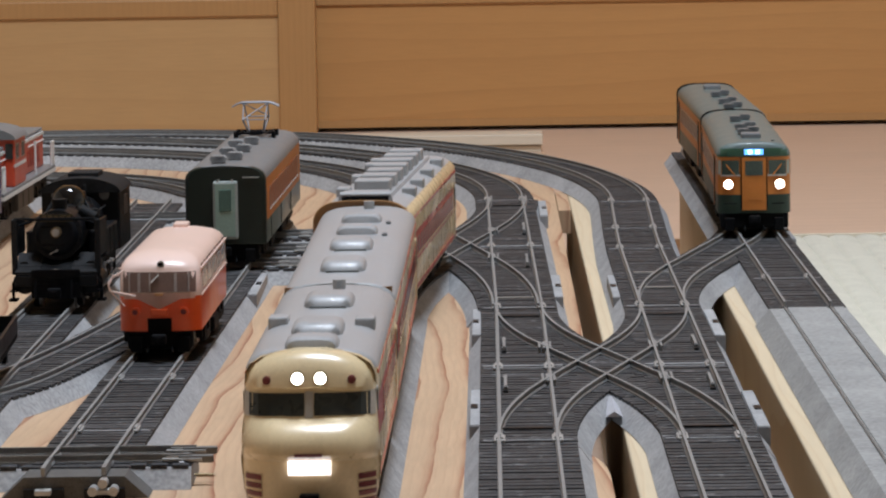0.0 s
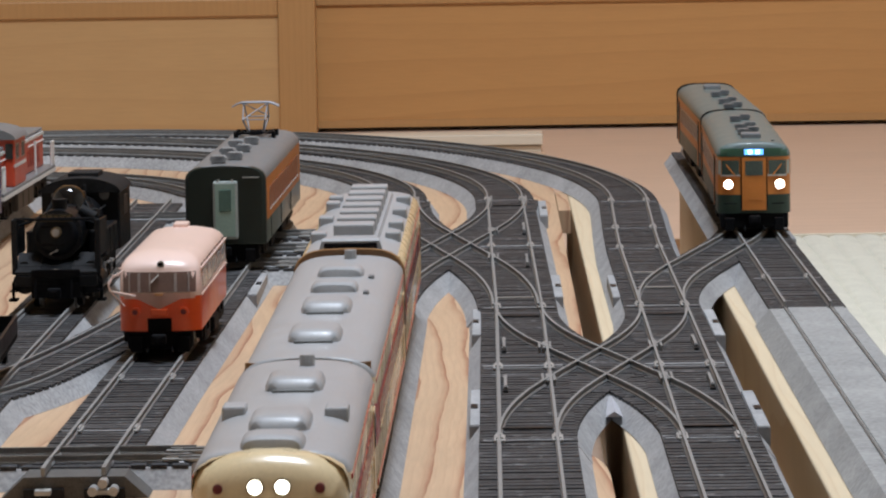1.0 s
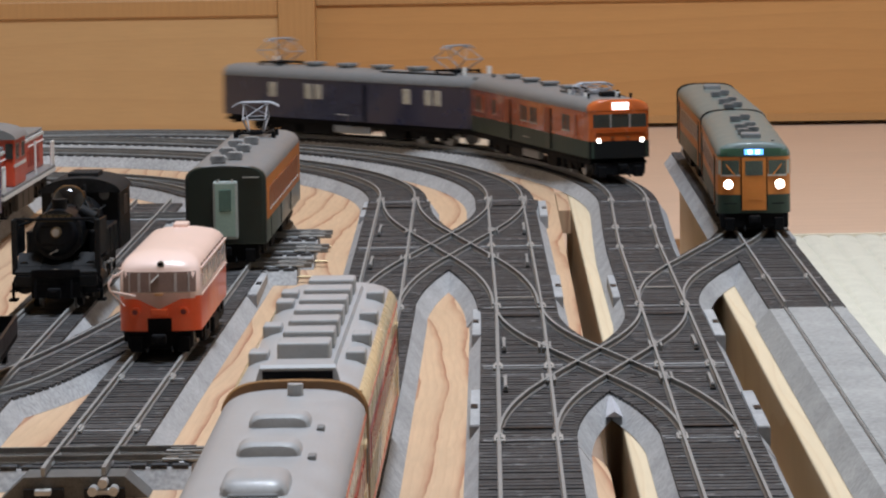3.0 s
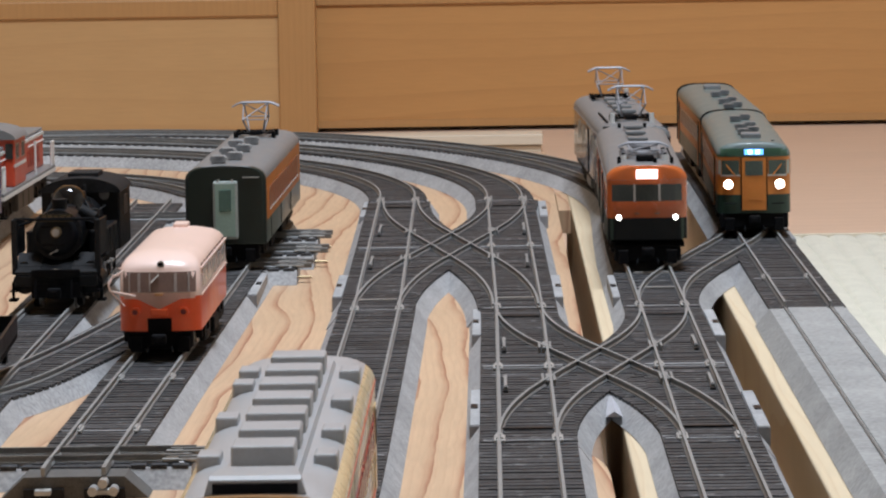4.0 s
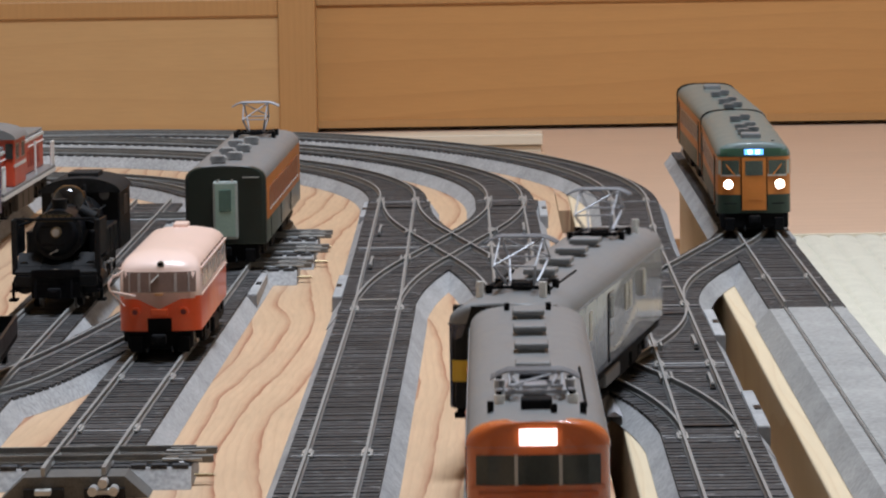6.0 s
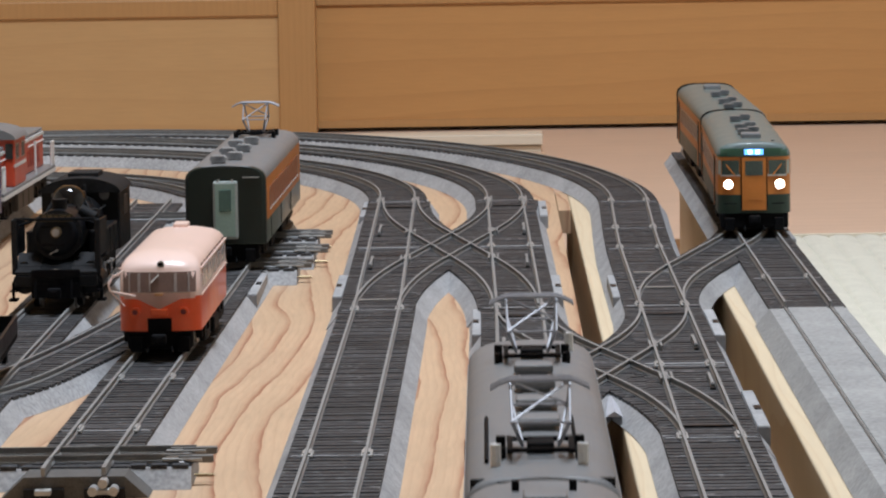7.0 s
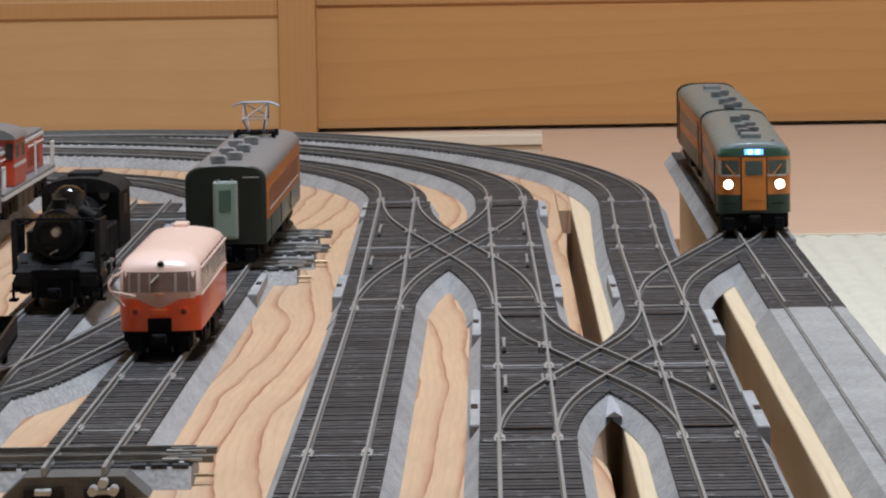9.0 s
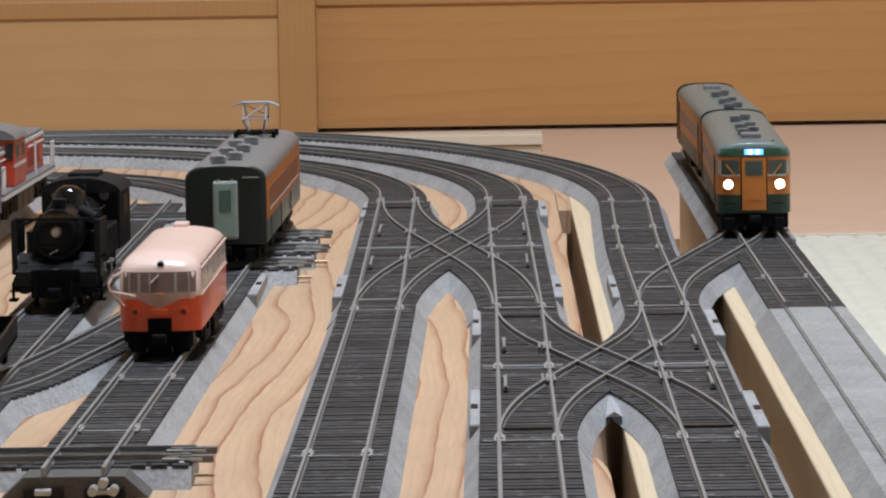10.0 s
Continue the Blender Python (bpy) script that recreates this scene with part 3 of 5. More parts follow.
def box_shape(L, w=BODY_W, z0=0.009, eave=0.0375, top=0.0440, r=0.004, bow=0.0012, front_top=0.0, rear_top=0.0):
    """A passenger car: straight sides, arched roof."""
    lv = [(z0, L / 2, -L / 2, w, r, bow), (eave, L / 2, -L / 2, w, r, bow)]
    for k in range(1, 9):
        u = k / 8
        z = eave + (top - eave) * math.sin(u * math.pi / 2 * 0.995)
        ww = w * (math.cos(u * math.pi / 2) ** 0.50 * 0.96 + 0.04) if u < 1 else w * 0.10
        lv.append((z, L / 2 - front_top * u * u, -L / 2 + rear_top * u * u, max(ww, w * 0.08), min(r, ww * 0.4), bow * ww / w))
    return Shape(lv)


def side_window(parent, x, wd, z0, z1, w, sides=(-1, 1), glass=None, frame=FRAME, rim=0.0005):
    for sd in sides:
        y0, y1 = (w - 0.0006, w + 0.00012) if sd > 0 else (-w - 0.00012, -w + 0.0006)
        fr = part("window", B(x - wd / 2 - rim, x + wd / 2 + rim, y0, y1, z0 - rim, z1 + rim), frame, parent)
        y0, y1 = (w - 0.0005, w + 0.00025) if sd > 0 else (-w - 0.00025, -w + 0.0005)
        part("pane", B(x - wd / 2, x + wd / 2, y0, y1, z0, z1), glass or GLASS, fr)


def side_door(parent, x, wd, z0, z1, w, material, sides=(-1, 1)):
    for sd in sides:
        y0, y1 = (w - 0.0006, w + 0.0003) if sd > 0 else (-w - 0.0003, -w + 0.0006)
        d = part("door", B(x - wd / 2, x + wd / 2, y0, y1, z0, z1), material, parent)
        y0, y1 = (w - 0.0005, w + 0.0005) if sd > 0 else (-w - 0.0005, -w + 0.0005)
        part("pane", B(x - wd * 0.3, x + wd * 0.3, y0, y1, z0 + (z1 - z0) * 0.55, z1 - 0.0015), GLASS, d)


def bogie(parent, x, wheelbase=0.026, r=0.0054):
    bm = bmesh.new()
    for sd in (-1, 1):
        box(bm, x - wheelbase / 2 - 0.006, x + wheelbase / 2 + 0.006, sd * 0.0125 - 0.0012, sd * 0.0125 + 0.0012, 0.0045, 0.0078, bevel=0.0006)
        for k in (-1, 1):
            box(bm, x + k * wheelbase / 2 - 0.0028, x + k * wheelbase / 2 + 0.0028, sd * 0.0135 - 0.001, sd * 0.0135 + 0.001, 0.0030, 0.0088, bevel=0.0005)
        box(bm, x - 0.004, x + 0.004, sd * 0.0135 - 0.001, sd * 0.0135 + 0.001, 0.0028, 0.0060)
    box(bm, x - 0.004, x + 0.004, -0.0125, 0.0125, 0.0055, 0.0100)
    b = part("bogie", bm, BLACK, parent)
    for k in (-1, 1):
        for sd in (-1, 1):
            y = sd * (GAUGE / 2 + 0.0004)
            bm = T((x + k * wheelbase / 2, y - 0.0013, r), (x + k * wheelbase / 2, y + 0.0013, r), r, 18)
            tube(bm, (x + k * wheelbase / 2, y - sd * 0.0013, r), (x + k * wheelbase / 2, y - sd * 0.0019, r), r + 0.0007, 18)
            part("wheel", bm, WHEEL, b)


def underframe(parent, L, boxes=((-0.03, 0.03), (0.045, 0.02), (-0.06, 0.018)), w=0.0155):
    part("underframe", B(-L / 2 + 0.004, L / 2 - 0.004, -w, w, 0.0078, 0.0095), BLACK, parent)
    for x, h in boxes:
        for sd in (-1, 1):
            part("equipment_box", B(x - h / 2, x + h / 2, sd * 0.0105 - 0.0045, sd * 0.0105 + 0.0045, 0.0022, 0.0079, bevel=0.0005), BLACK, parent)


def coupler(parent, x, sign=1):
    bm = B(min(x, x + sign * 0.008), max(x, x + sign * 0.008), -0.0014, 0.0014, 0.0052, 0.0076, bevel=0.0004)
    box(bm, x + sign * 0.006 - 0.0018, x + sign * 0.006 + 0.0018, -0.0026, 0.0026, 0.0046, 0.0084, bevel=0.0006)
    part("coupler", bm, BLACK, parent)


def pilot(parent, x, w=0.014, sign=1):
    """Dark gear below the cab floor: buffer beam, steps and snow plough."""
    bm = B(x - 0.006, x - 0.001, -w, w, 0.0022, 0.0092, bevel=0.0008)
    for sd in (-1, 1):
        box(bm, x - 0.004, x + 0.0006, sd * w * 0.72 - 0.0022, sd * w * 0.72 + 0.0022, 0.0012, 0.0070, bevel=0.0004)
        tube(bm, (x - 0.002, sd * 0.004, 0.0035), (x + 0.003, sd * 0.0045, 0.0015), 0.0004, 6)
    part("pilot", bm, BLACK, parent)


def lamp(parent, sh, y, z, r, material=LAMP, rim=FRAME, out=0.0007):
    x = sh.front(y, z)
    h = part("headlamp", T((x - 0.001, y, z), (x + out, y, z), r * 1.22, 16), rim, parent)
    part("lens", dome(bmesh.new(), (x + out, y, z), r, (1, 0, 0), r * 0.35), material, h)


def ventilator(parent, x, y, z, material, lx=0.0062, ly=0.0074, h=0.0038):
    """A ribbed roof ventilator."""
    bm = B(x - lx / 2, x + lx / 2, y - ly / 2, y + ly / 2, z, z + h * 0.55, bevel=0.0003)
    for k in range(4):
        yy = y + (k - 1.5) * ly / 4
        tube(bm, (x - lx / 2 - 0.0004, yy, z + h * 0.62), (x + lx / 2 + 0.0004, yy, z + h * 0.62), h * 0.38, 8)
    part("roof_ventilator", bm, material, parent)


def roof_block(parent, x, y, z, lx, ly, h, material, name="roof_vent"):
    part(name, B(x - lx / 2, x + lx / 2, y - ly / 2, y + ly / 2, z, z + h, bevel=min(0.0006, h * 0.3)), material, parent)


def wire(pts, r, seg=6):
    """A bent round bar across the car."""
    return loft(bmesh.new(), [[(a[0] + r * math.cos(u), a[1], a[2] + r * math.sin(u)) for u in [2 * math.pi * i / seg for i in range(seg)]] for a in pts])


def pantograph(parent, x, z, height=0.022, knee=0.015, half=0.0066):
    """A diamond current collector on its insulated base."""
    base = bmesh.new()
    for sd in (-1, 1):
        box(base, x - 0.011, x + 0.011, sd * 0.0068 - 0.0006, sd * 0.0068 + 0.0006, z + 0.0016, z + 0.0026)
        box(base, x + sd * 0.009 - 0.0006, x + sd * 0.009 + 0.0006, -0.0075, 0.0075, z + 0.0016, z + 0.0026)
        for k in (-1, 1):
            tube(base, (x + k * 0.009, sd * 0.0088, z - 0.001), (x + k * 0.009, sd * 0.0088, z + 0.0028), 0.0011, 8)
    box(base, x - 0.004, x + 0.004, -0.003, 0.003, z + 0.0008, z + 0.0030, bevel=0.0005)
    p = part("pantograph", base, BLACK if height > 0.01 else PANTO, parent)
    arms = bmesh.new()
    zb, zk, zt = z + 0.0024, z + 0.0024 + height * 0.48, z + 0.0024 + height
    for e in (-1, 1):
        for sd in (-1, 1):
            tube(arms, (x + e * 0.003, sd * half * 0.62, zb), (x + e * knee, sd * half * 0.95, zk), 0.00045, 6)
            tube(arms, (x + e * knee, sd * half * 0.95, zk), (x, sd * half, zt), 0.00035, 6)
        tube(arms, (x + e * knee, -half, zk), (x + e * knee, half, zk), 0.0003, 6)
        tube(arms, (x + e * knee, -half * e, zk), (x, half * e, zt), 0.0003, 6)
    part("arm_frame", arms, PANTO, p)
    for e in (-1, 1):
        pts = [(x + e * 0.0022, y, zt + 0.0006 - (max(0, abs(y) - 0.0062) ** 1.5) * 6) for y in [(-0.0110 + 0.0220 * i / 10) for i in range(11)]]
        part("collector_strip", wire(pts, 0.0005), PANTO, p)
    for e in (-1, 1):
        part("strip_bracket", B(x - 0.0026, x + 0.0026, e * 0.0057 - 0.0005, e * 0.0057 + 0.0005, zt - 0.0006, zt + 0.0004), PANTO, p)


# ---- cream express train ----


def express_car(L, cab, aircon):
    lab = "cream and red model express railcar with glowing lamps" if cab else ("cream and red model express coach with a row of roof units" if aircon else "cream and red model express coach with domed roof units")
    c = thing("express_car", lab, "model train car", group="cream express train")
    Lb = L - 0.004
    if cab:
        f = Lb / 2
        body_f = f - 0.020
        sh = box_shape(Lb - 0.020)
        off = -0.010
        sh.v[:, 1] += off
        sh.v[:, 2] += off
    else:
        sh = box_shape(Lb, r=0.003, bow=0.0002)
    mid = sh
    part("lower_body", mid.band(0.009, 0.0205), CREAM, c, smooth=35)
    part("window_band", mid.band(0.0205, 0.0315), REDBAND, c, "dark red window band", smooth=35)
    part("upper_body", mid.band(0.0315, 0.0418 if aircon else 0.0385), CREAM, c, smooth=35)
    part("roof", mid.band(0.0418 if aircon else 0.0385, 0.0440), SILVER, c, "glossy silver grey roof", smooth=50)
    x0, x1 = (-Lb / 2 + 0.02, Lb / 2 - (0.055 if cab else 0.02))
    n = int((x1 - x0) / 0.0125)
    for i in range(n):
        x = x0 + (i + 0.5) * (x1 - x0) / n
        side_window(c, x, 0.0078, 0.0228, 0.0292, BODY_W, frame=REDBAND, rim=0.0002, glass=mat("curtained_glass", (0.20, 0.035, 0.03), 0.15))
        for sd in (-1, 1):
            part("sill", B(x - 0.0039, x + 0.0039, sd * BODY_W - 0.0003, sd * BODY_W + 0.0004, 0.0219, 0.0226), CREAM, c)
    for sd in (-1, 1):
        part("stripe", B(-Lb / 2 + 0.003, Lb / 2 - (0.024 if cab else 0.003), sd * BODY_W - 0.0002, sd * BODY_W + 0.0002, 0.0098, 0.0112), REDBAND, c)
        part("gutter", B(-Lb / 2 + 0.003, Lb / 2 - (0.024 if cab else 0.003), sd * (BODY_W - 0.0003) - 0.0004, sd * (BODY_W - 0.0003) + 0.0004, 0.0369, 0.0379), REDBAND, c)
    side_door(c, -Lb / 2 + 0.012, 0.009, 0.0105, 0.0325, BODY_W, CREAM)
    for x in (-0.0875, 0.0875):
        bogie(c, x * (L / 0.26))
    underframe(c, Lb - (0.02 if cab else 0))
    coupler(c, -Lb / 2, -1)
    part("gangway", B(-Lb / 2 - 0.0022, -Lb / 2 + 0.001, -0.006, 0.006, 0.0105, 0.0365, bevel=0.0005), BLACK, c)
    if not cab:
        part("gangway", B(Lb / 2 - 0.001, Lb / 2 + 0.0022, -0.006, 0.006, 0.0105, 0.0365, bevel=0.0005), BLACK, c)
        part("end_panel", mid.patch(-0.0165, 0.0165, 0.012, 0.0425, sign=1), mat("brown_end_paint", (0.26, 0.13, 0.045), 0.4), c)
        part("whistle", T((-Lb / 2 + 0.004, 0.0005, 0.0435), (-Lb / 2 + 0.004, 0.0005, 0.0452), 0.0011, 10), DOMED, c)
    if aircon:
        rim = box_shape(0.0036, w=BODY_W * 1.025, r=0.0006, bow=0.0, top=0.0458)
        rim.v[:, 1:3] += Lb / 2 + 0.0004
        part("end_rim", rim.band(0.0105, 0.0458), mat("brown_end_paint", (0.26, 0.13, 0.045), 0.4), c, "brown painted end rim")
        # raised duct and a row of flat units down the middle, small covers beside
        duct = loft(bmesh.new(), [[(x, y, z) for y, z in ((-0.0088, 0.0430), (-0.0078, 0.0452), (0.0078, 0.0452), (0.0088, 0.0430))] for x in (Lb / 2 - 0.026, -Lb / 2 + 0.02)])
        part("roof_duct", duct, SILVER, c)
        scoop = loft(bmesh.new(), [[(x, y * k, 0.0430 + (z - 0.0430) * h) for y, z in ((-0.0108, 0.0430), (-0.0095, 0.0476), (0.0095, 0.0476), (0.0108, 0.0430))] for x, k, h in ((Lb / 2 - 0.014, 1.0, 0.85), (Lb / 2 - 0.0155, 1.0, 1.0), (Lb / 2 - 0.032, 0.8, 0.9))])
        part("air_scoop", scoop, SILVER, c)
        part("intake", B(Lb / 2 - 0.0142, Lb / 2 - 0.0136, -0.0088, 0.0088, 0.0440, 0.0462), BLACK, c)
        for i in range(7):
            roof_block(c, Lb / 2 - 0.050 - i * 0.0265, 0, 0.0450, 0.0140, 0.0136, 0.0048, SILVER, "roof_unit")
        for i, (x, sd) in enumerate(((0.062, 1), (0.062, -1), (0.022, 1), (0.000, -1), (-0.030, 1), (-0.062, -1), (-0.085, 1), (-0.088, -1))):
            roof_block(c, x, sd * 0.0127, 0.0410, 0.0105, 0.0052, 0.0046, SILVER, "roof_cover")
    else:
        for i, (x, k) in enumerate(((0.064, 0.9), (0.030, 1.35), (-0.040, 1.35)) if cab else ((0.092, 1.45), (0.022, 1.4), (-0.030, 0.8), (-0.076, 0.8))):
            ring = []
            for a in range(13):
                u = -1 + 2 * a / 12
                plan = max(0.45, (1 - abs(u) ** 8) ** 0.4)
                rise = max(0.12, (1 - abs(u) ** 6) ** 0.5) * (0.0046 if k > 1.2 else 0.0042)
                ring.append([(x + u * 0.0095 * k, 0.0072 * plan * math.copysign(abs(math.cos(q)) ** 0.45, math.cos(q)), 0.0428 + rise * max(0.0, math.sin(q)) ** 0.55) for q in [math.pi * m / 12 for m in range(13)]])
            big = k > 1.2
            unit = part("roof_unit", loft(bmesh.new(), ring), SILVER, c, smooth=40)
            if big:
                part("intake", B(x + 0.0084 * k, x + 0.0101 * k, -0.0052, 0.0052, 0.0430, 0.0446, bevel=0.0002), DARKROOF, unit, "dark grey intake")
            if not cab and not big:
                part("cable_box", B(x + 0.006, x + 0.011, 0.0088, 0.0106, 0.0425, 0.0446, bevel=0.0003), ROOF, unit)
        for x, sd in ((0.010, 1), (0.006, -1)) if cab else ():
            roof_block(c, x, sd * 0.0122, 0.0408, 0.0100, 0.0056, 0.0048, SILVER, "roof_cover")
        part("exhaust", T((-Lb / 2 + 0.012, 0.001, 0.044), (-Lb / 2 + 0.012, 0.001, 0.0468), 0.0020, 12), SILVER, c)
    if cab:
        b0 = f - 0.024
        W = BODY_W
        nose = Shape([(0.0030, f - 0.006, b0, W * 0.93, 0.007, 0.003), (0.0080, f - 0.0030, b0, W * 1.0, 0.008, 0.003), (0.0135, f - 0.0022, b0, W * 1.03, 0.009, 0.003), (0.0165, f - 0.0022, b0, W * 1.04, 0.009, 0.0032),
                      (0.0172, f + 0.0004, b0, W * 1.03, 0.010, 0.0034), (0.0188, f + 0.0028, b0, W * 1.02, 0.010, 0.0034), (0.0215, f + 0.0026, b0, W * 1.02, 0.010, 0.0034), (0.0245, f + 0.0004, b0, W * 1.01, 0.010, 0.0034), (0.0265, f - 0.0030, b0, W * 1.0, 0.008, 0.003), (0.0275, f - 0.0060, b0, W * 0.99, 0.005, 0.0025),
                      (0.0345, f - 0.0085, b0, W * 0.98, 0.005, 0.0025), (0.0352, f - 0.0072, b0, W * 0.98, 0.006, 0.003), (0.0385, f - 0.0080, b0, W * 0.965, 0.007, 0.003), (0.0408, f - 0.0092, b0, W * 0.90, 0.007, 0.003), (0.0425, f - 0.0105, b0, W * 0.74, 0.006, 0.003), (0.0437, f - 0.0122, b0, W * 0.50, 0.004, 0.002), (0.0444, f - 0.0140, b0, W * 0.22, 0.003, 0.001)])
        cabp = part("cab", nose.band(0.0030, 0.0444, 18), CREAM, c, "cream rounded cab front", smooth=40)
        for y0, y1 in ((-0.0160, -0.0013), (0.0013, 0.0160)):
            part("windscreen", nose.patch(y0, y1, 0.0280, 0.0338, 0.0002), GLASS, cabp)
        part("windscreen_pillar", nose.patch(-0.0011, 0.0011, 0.0276, 0.0342, 0.0006), FRAME, cabp)
        for sd in (-1, 1):
            part("window_frame", nose.patch(min(sd * 0.0160, sd * 0.0174), max(sd * 0.0160, sd * 0.0174), 0.0278, 0.0340, 0.0002), FRAME, cabp)
            lamp(cabp, nose, sd * 0.0030, 0.0377, 0.0016, rim=BRASS)
            lamp(cabp, nose, sd * 0.0112, 0.0372, 0.0009, material=MAROON, rim=MAROON)
            for k in range(4):
                part("grille_bar", nose.patch(min(sd * 0.0128, sd * 0.0172), max(sd * 0.0128, sd * 0.0172), 0.0045 + k * 0.0023, 0.0060 + k * 0.0023, 0.0004), MAROON, cabp)
            side_window(c, f - 0.018, 0.007, 0.0280, 0.0335, W * 0.985, sides=(sd,))
        part("head_sign", nose.patch(-0.0056, 0.0056, 0.0130, 0.0166, 0.0008), SIGN, cabp, "glowing white head sign")
        part("emblem", nose.patch(-0.0036, 0.0036, 0.0182, 0.0192, 0.0004), MAROON, cabp)
        coupler(c, f - 0.005)
    return c


cream = [express_car(0.190, True, False), express_car(0.282, False, False), express_car(0.256, False, True)]

# ---- mail train: orange and green front car, navy second car ----


def mail_car(L, front):
    c = thing("mail_car", "orange and dark green model mail railcar with lit lamps" if front else "navy blue model mail railcar with two raised pantographs", "model train car", group="mail train")
    Lb = L - 0.004
    W, Z0, TOP = 0.0168, 0.0113, 0.0424
    sh = box_shape(Lb, w=W, z0=Z0, eave=0.0364, top=TOP, r=0.0035, bow=0.0008, front_top=0.0006)
    lo, up = (GREEN, ORANGE) if front else (NAVY, NAVY)
    part("lower_body", sh.band(Z0, 0.0203), lo, c, smooth=35)
    part("upper_body", sh.band(0.0203, 0.0362), up, c, smooth=35)
    part("roof", sh.band(0.0362, TOP), ROOF, c, "grey arched roof", smooth=50)
    black = mat("end_black", (0.009, 0.010, 0.010), 0.6, spec=0.2)
    reddoor = mat("dark_orange_door", (0.36, 0.075, 0.02), 0.4)
    sash = mat("pale_sash_bar", (0.62, 0.58, 0.52), 0.5)
    # windows in pairs with a pale sash bar, from the cab back; sliding doors with recess shade as flat black strips
    wins = ((0.0845, 0.0062), (0.0765, 0.0062), (0.018, 0.0056), (0.0105, 0.0056), (-0.002, 0.0056), (-0.0095, 0.0056), (-0.070, 0.0065), (-0.101, 0.0062), (-0.109, 0.0062)) if front else ((0.089, 0.0050), (0.080, 0.0050), (0.060, 0.0060), (-0.026, 0.0055), (-0.036, 0.0055), (-0.072, 0.0060))
    for x, wd in wins:
        for sd in (-1, 1):
            # On the navy car the windows' pale glow is put into the glass colour.
            side_window(c, x, wd, 0.0243, 0.0322, W, sides=(sd,), frame=sash if not front else ORANGE, glass=None if front else mat("pale_glow_glass", (0.46, 0.43, 0.34), 0.3))
            part("sash_bar", B(x - wd / 2, x + wd / 2, sd * W - 0.0002, sd * W + 0.0004, 0.0285, 0.0289), sash, c)
            if front:
                part("sill", B(x - wd / 2 - 0.0008, x + wd / 2 + 0.0008, sd * W - 0.0002, sd * W + 0.0005, 0.0234, 0.0241), sash, c)
    for sd in (-1, 1):
        if front:
            part("cab_door", B(0.0985, 0.1035, sd * W - 0.0004, sd * W + 0.0002, 0.0225, 0.0330), reddoor, c)
        for x in ((0.0450, -0.0400) if front else (0.014,)):
            d = part("door", B(x - 0.0065, x + 0.0045, sd * W - 0.0006, sd * W + 0.0003, 0.0212, 0.0338), reddoor if front else NAVY, c)
            part("pane", B(x - 0.0045, x + 0.0020, sd * W - 0.0004, sd * W + 0.0005, 0.0255, 0.0322), GLASS, d)
            part("door_recess", B(x + 0.0046, x + 0.0068, sd * W - 0.0004, sd * W + 0.0002, Z0 + 0.0006, 0.0338), BLACK, c)
            part("lower_door", B(x - 0.0065, x + 0.0045, sd * W - 0.0006, sd * W + 0.0003, Z0 + 0.0006, 0.0201), lo, c)
        part("number_bars", B(-0.008, 0.004, sd * W - 0.0002, sd * W + 0.0002, 0.0150, 0.0154), sash, c)
        part("gutter", B(-Lb / 2 + 0.003, Lb / 2 - 0.004, sd * W - 0.0003, sd * W + 0.0003, 0.0356, 0.0361), ROOF, c)
    for x in (-0.078, 0.078):
        bogie(c, x)
    underframe(c, Lb)
    part("floor_frame", B(-Lb / 2 + 0.006, Lb / 2 - 0.006, -0.0150, 0.0150, 0.0088, Z0), BLACK, c)
    for sd in (-1, 1):
        part("cable_box", B(-0.012, 0.022, sd * 0.0146 - 0.0016, sd * 0.0146 + 0.0016, 0.0040, 0.0085, bevel=0.0006), ROOF, c)
    coupler(c, -Lb / 2, -1)
    part("gangway", B(-Lb / 2 - 0.0022, -Lb / 2 + 0.001, -0.0055, 0.0055, 0.0120, 0.0350, bevel=0.0005), BLACK, c)
    if front:
        part("cab_window", sh.patch(-0.0146, 0.0146, 0.0274, 0.0345, 0.0002, ny=10), CABGLASS, c)
        part("window_surround", sh.patch(-0.0155, 0.0155, 0.0263, 0.0273, 0.0004, ny=10), ORANGE, c)
        for y in (-0.0052, 0.0052):
            part("pillar", sh.patch(y - 0.0004, y + 0.0004, 0.0274, 0.0345, 0.0005), FRAME, c)
        part("handrail", sh.patch(-0.0140, 0.0140, 0.0250, 0.0257, 0.0008, ny=10), ORANGE, c)
        part("route_sign", sh.patch(-0.0044, 0.0044, 0.0369, 0.0406, 0.0012), SIGN, c, "glowing white route sign")
        # Black skin puts the shade on the green lower front into colour.
        part("front_plate", sh.patch(-0.0164, 0.0164, Z0, 0.0204, 0.0004, ny=10), black, c)
        part("brow", sh.cap(0.0363, TOP - 0.0001, 0.0012), ORANGE, c, smooth=40)
        for sd in (-1, 1):
            lamp(c, sh, sd * 0.0118, 0.0207, 0.0011)
            part("step_light", sh.patch(sd * 0.0042 - 0.001, sd * 0.0042 + 0.001, 0.0220, 0.0225, 0.0006), BRASS, c)
        pilot(c, Lb / 2)
        coupler(c, Lb / 2 - 0.001)
        pantograph(c, 0.076, 0.0420, 0.0035, knee=0.013)
        for x in (0.030, -0.012, -0.052, -0.092):
            ob = B(x - 0.0050, x + 0.0050, -0.0046, 0.0046, 0.0434, 0.0450, bevel=0.0005)
            box(ob, x - 0.0036, x + 0.0036, -0.0034, 0.0034, 0.0414, 0.0436)
            part("roof_vent", ob, ROOF, c)
        part("conduit", T((0.095, 0.012, 0.0418), (0.02, 0.012, 0.0418), 0.0004, 6), BLACK, c)
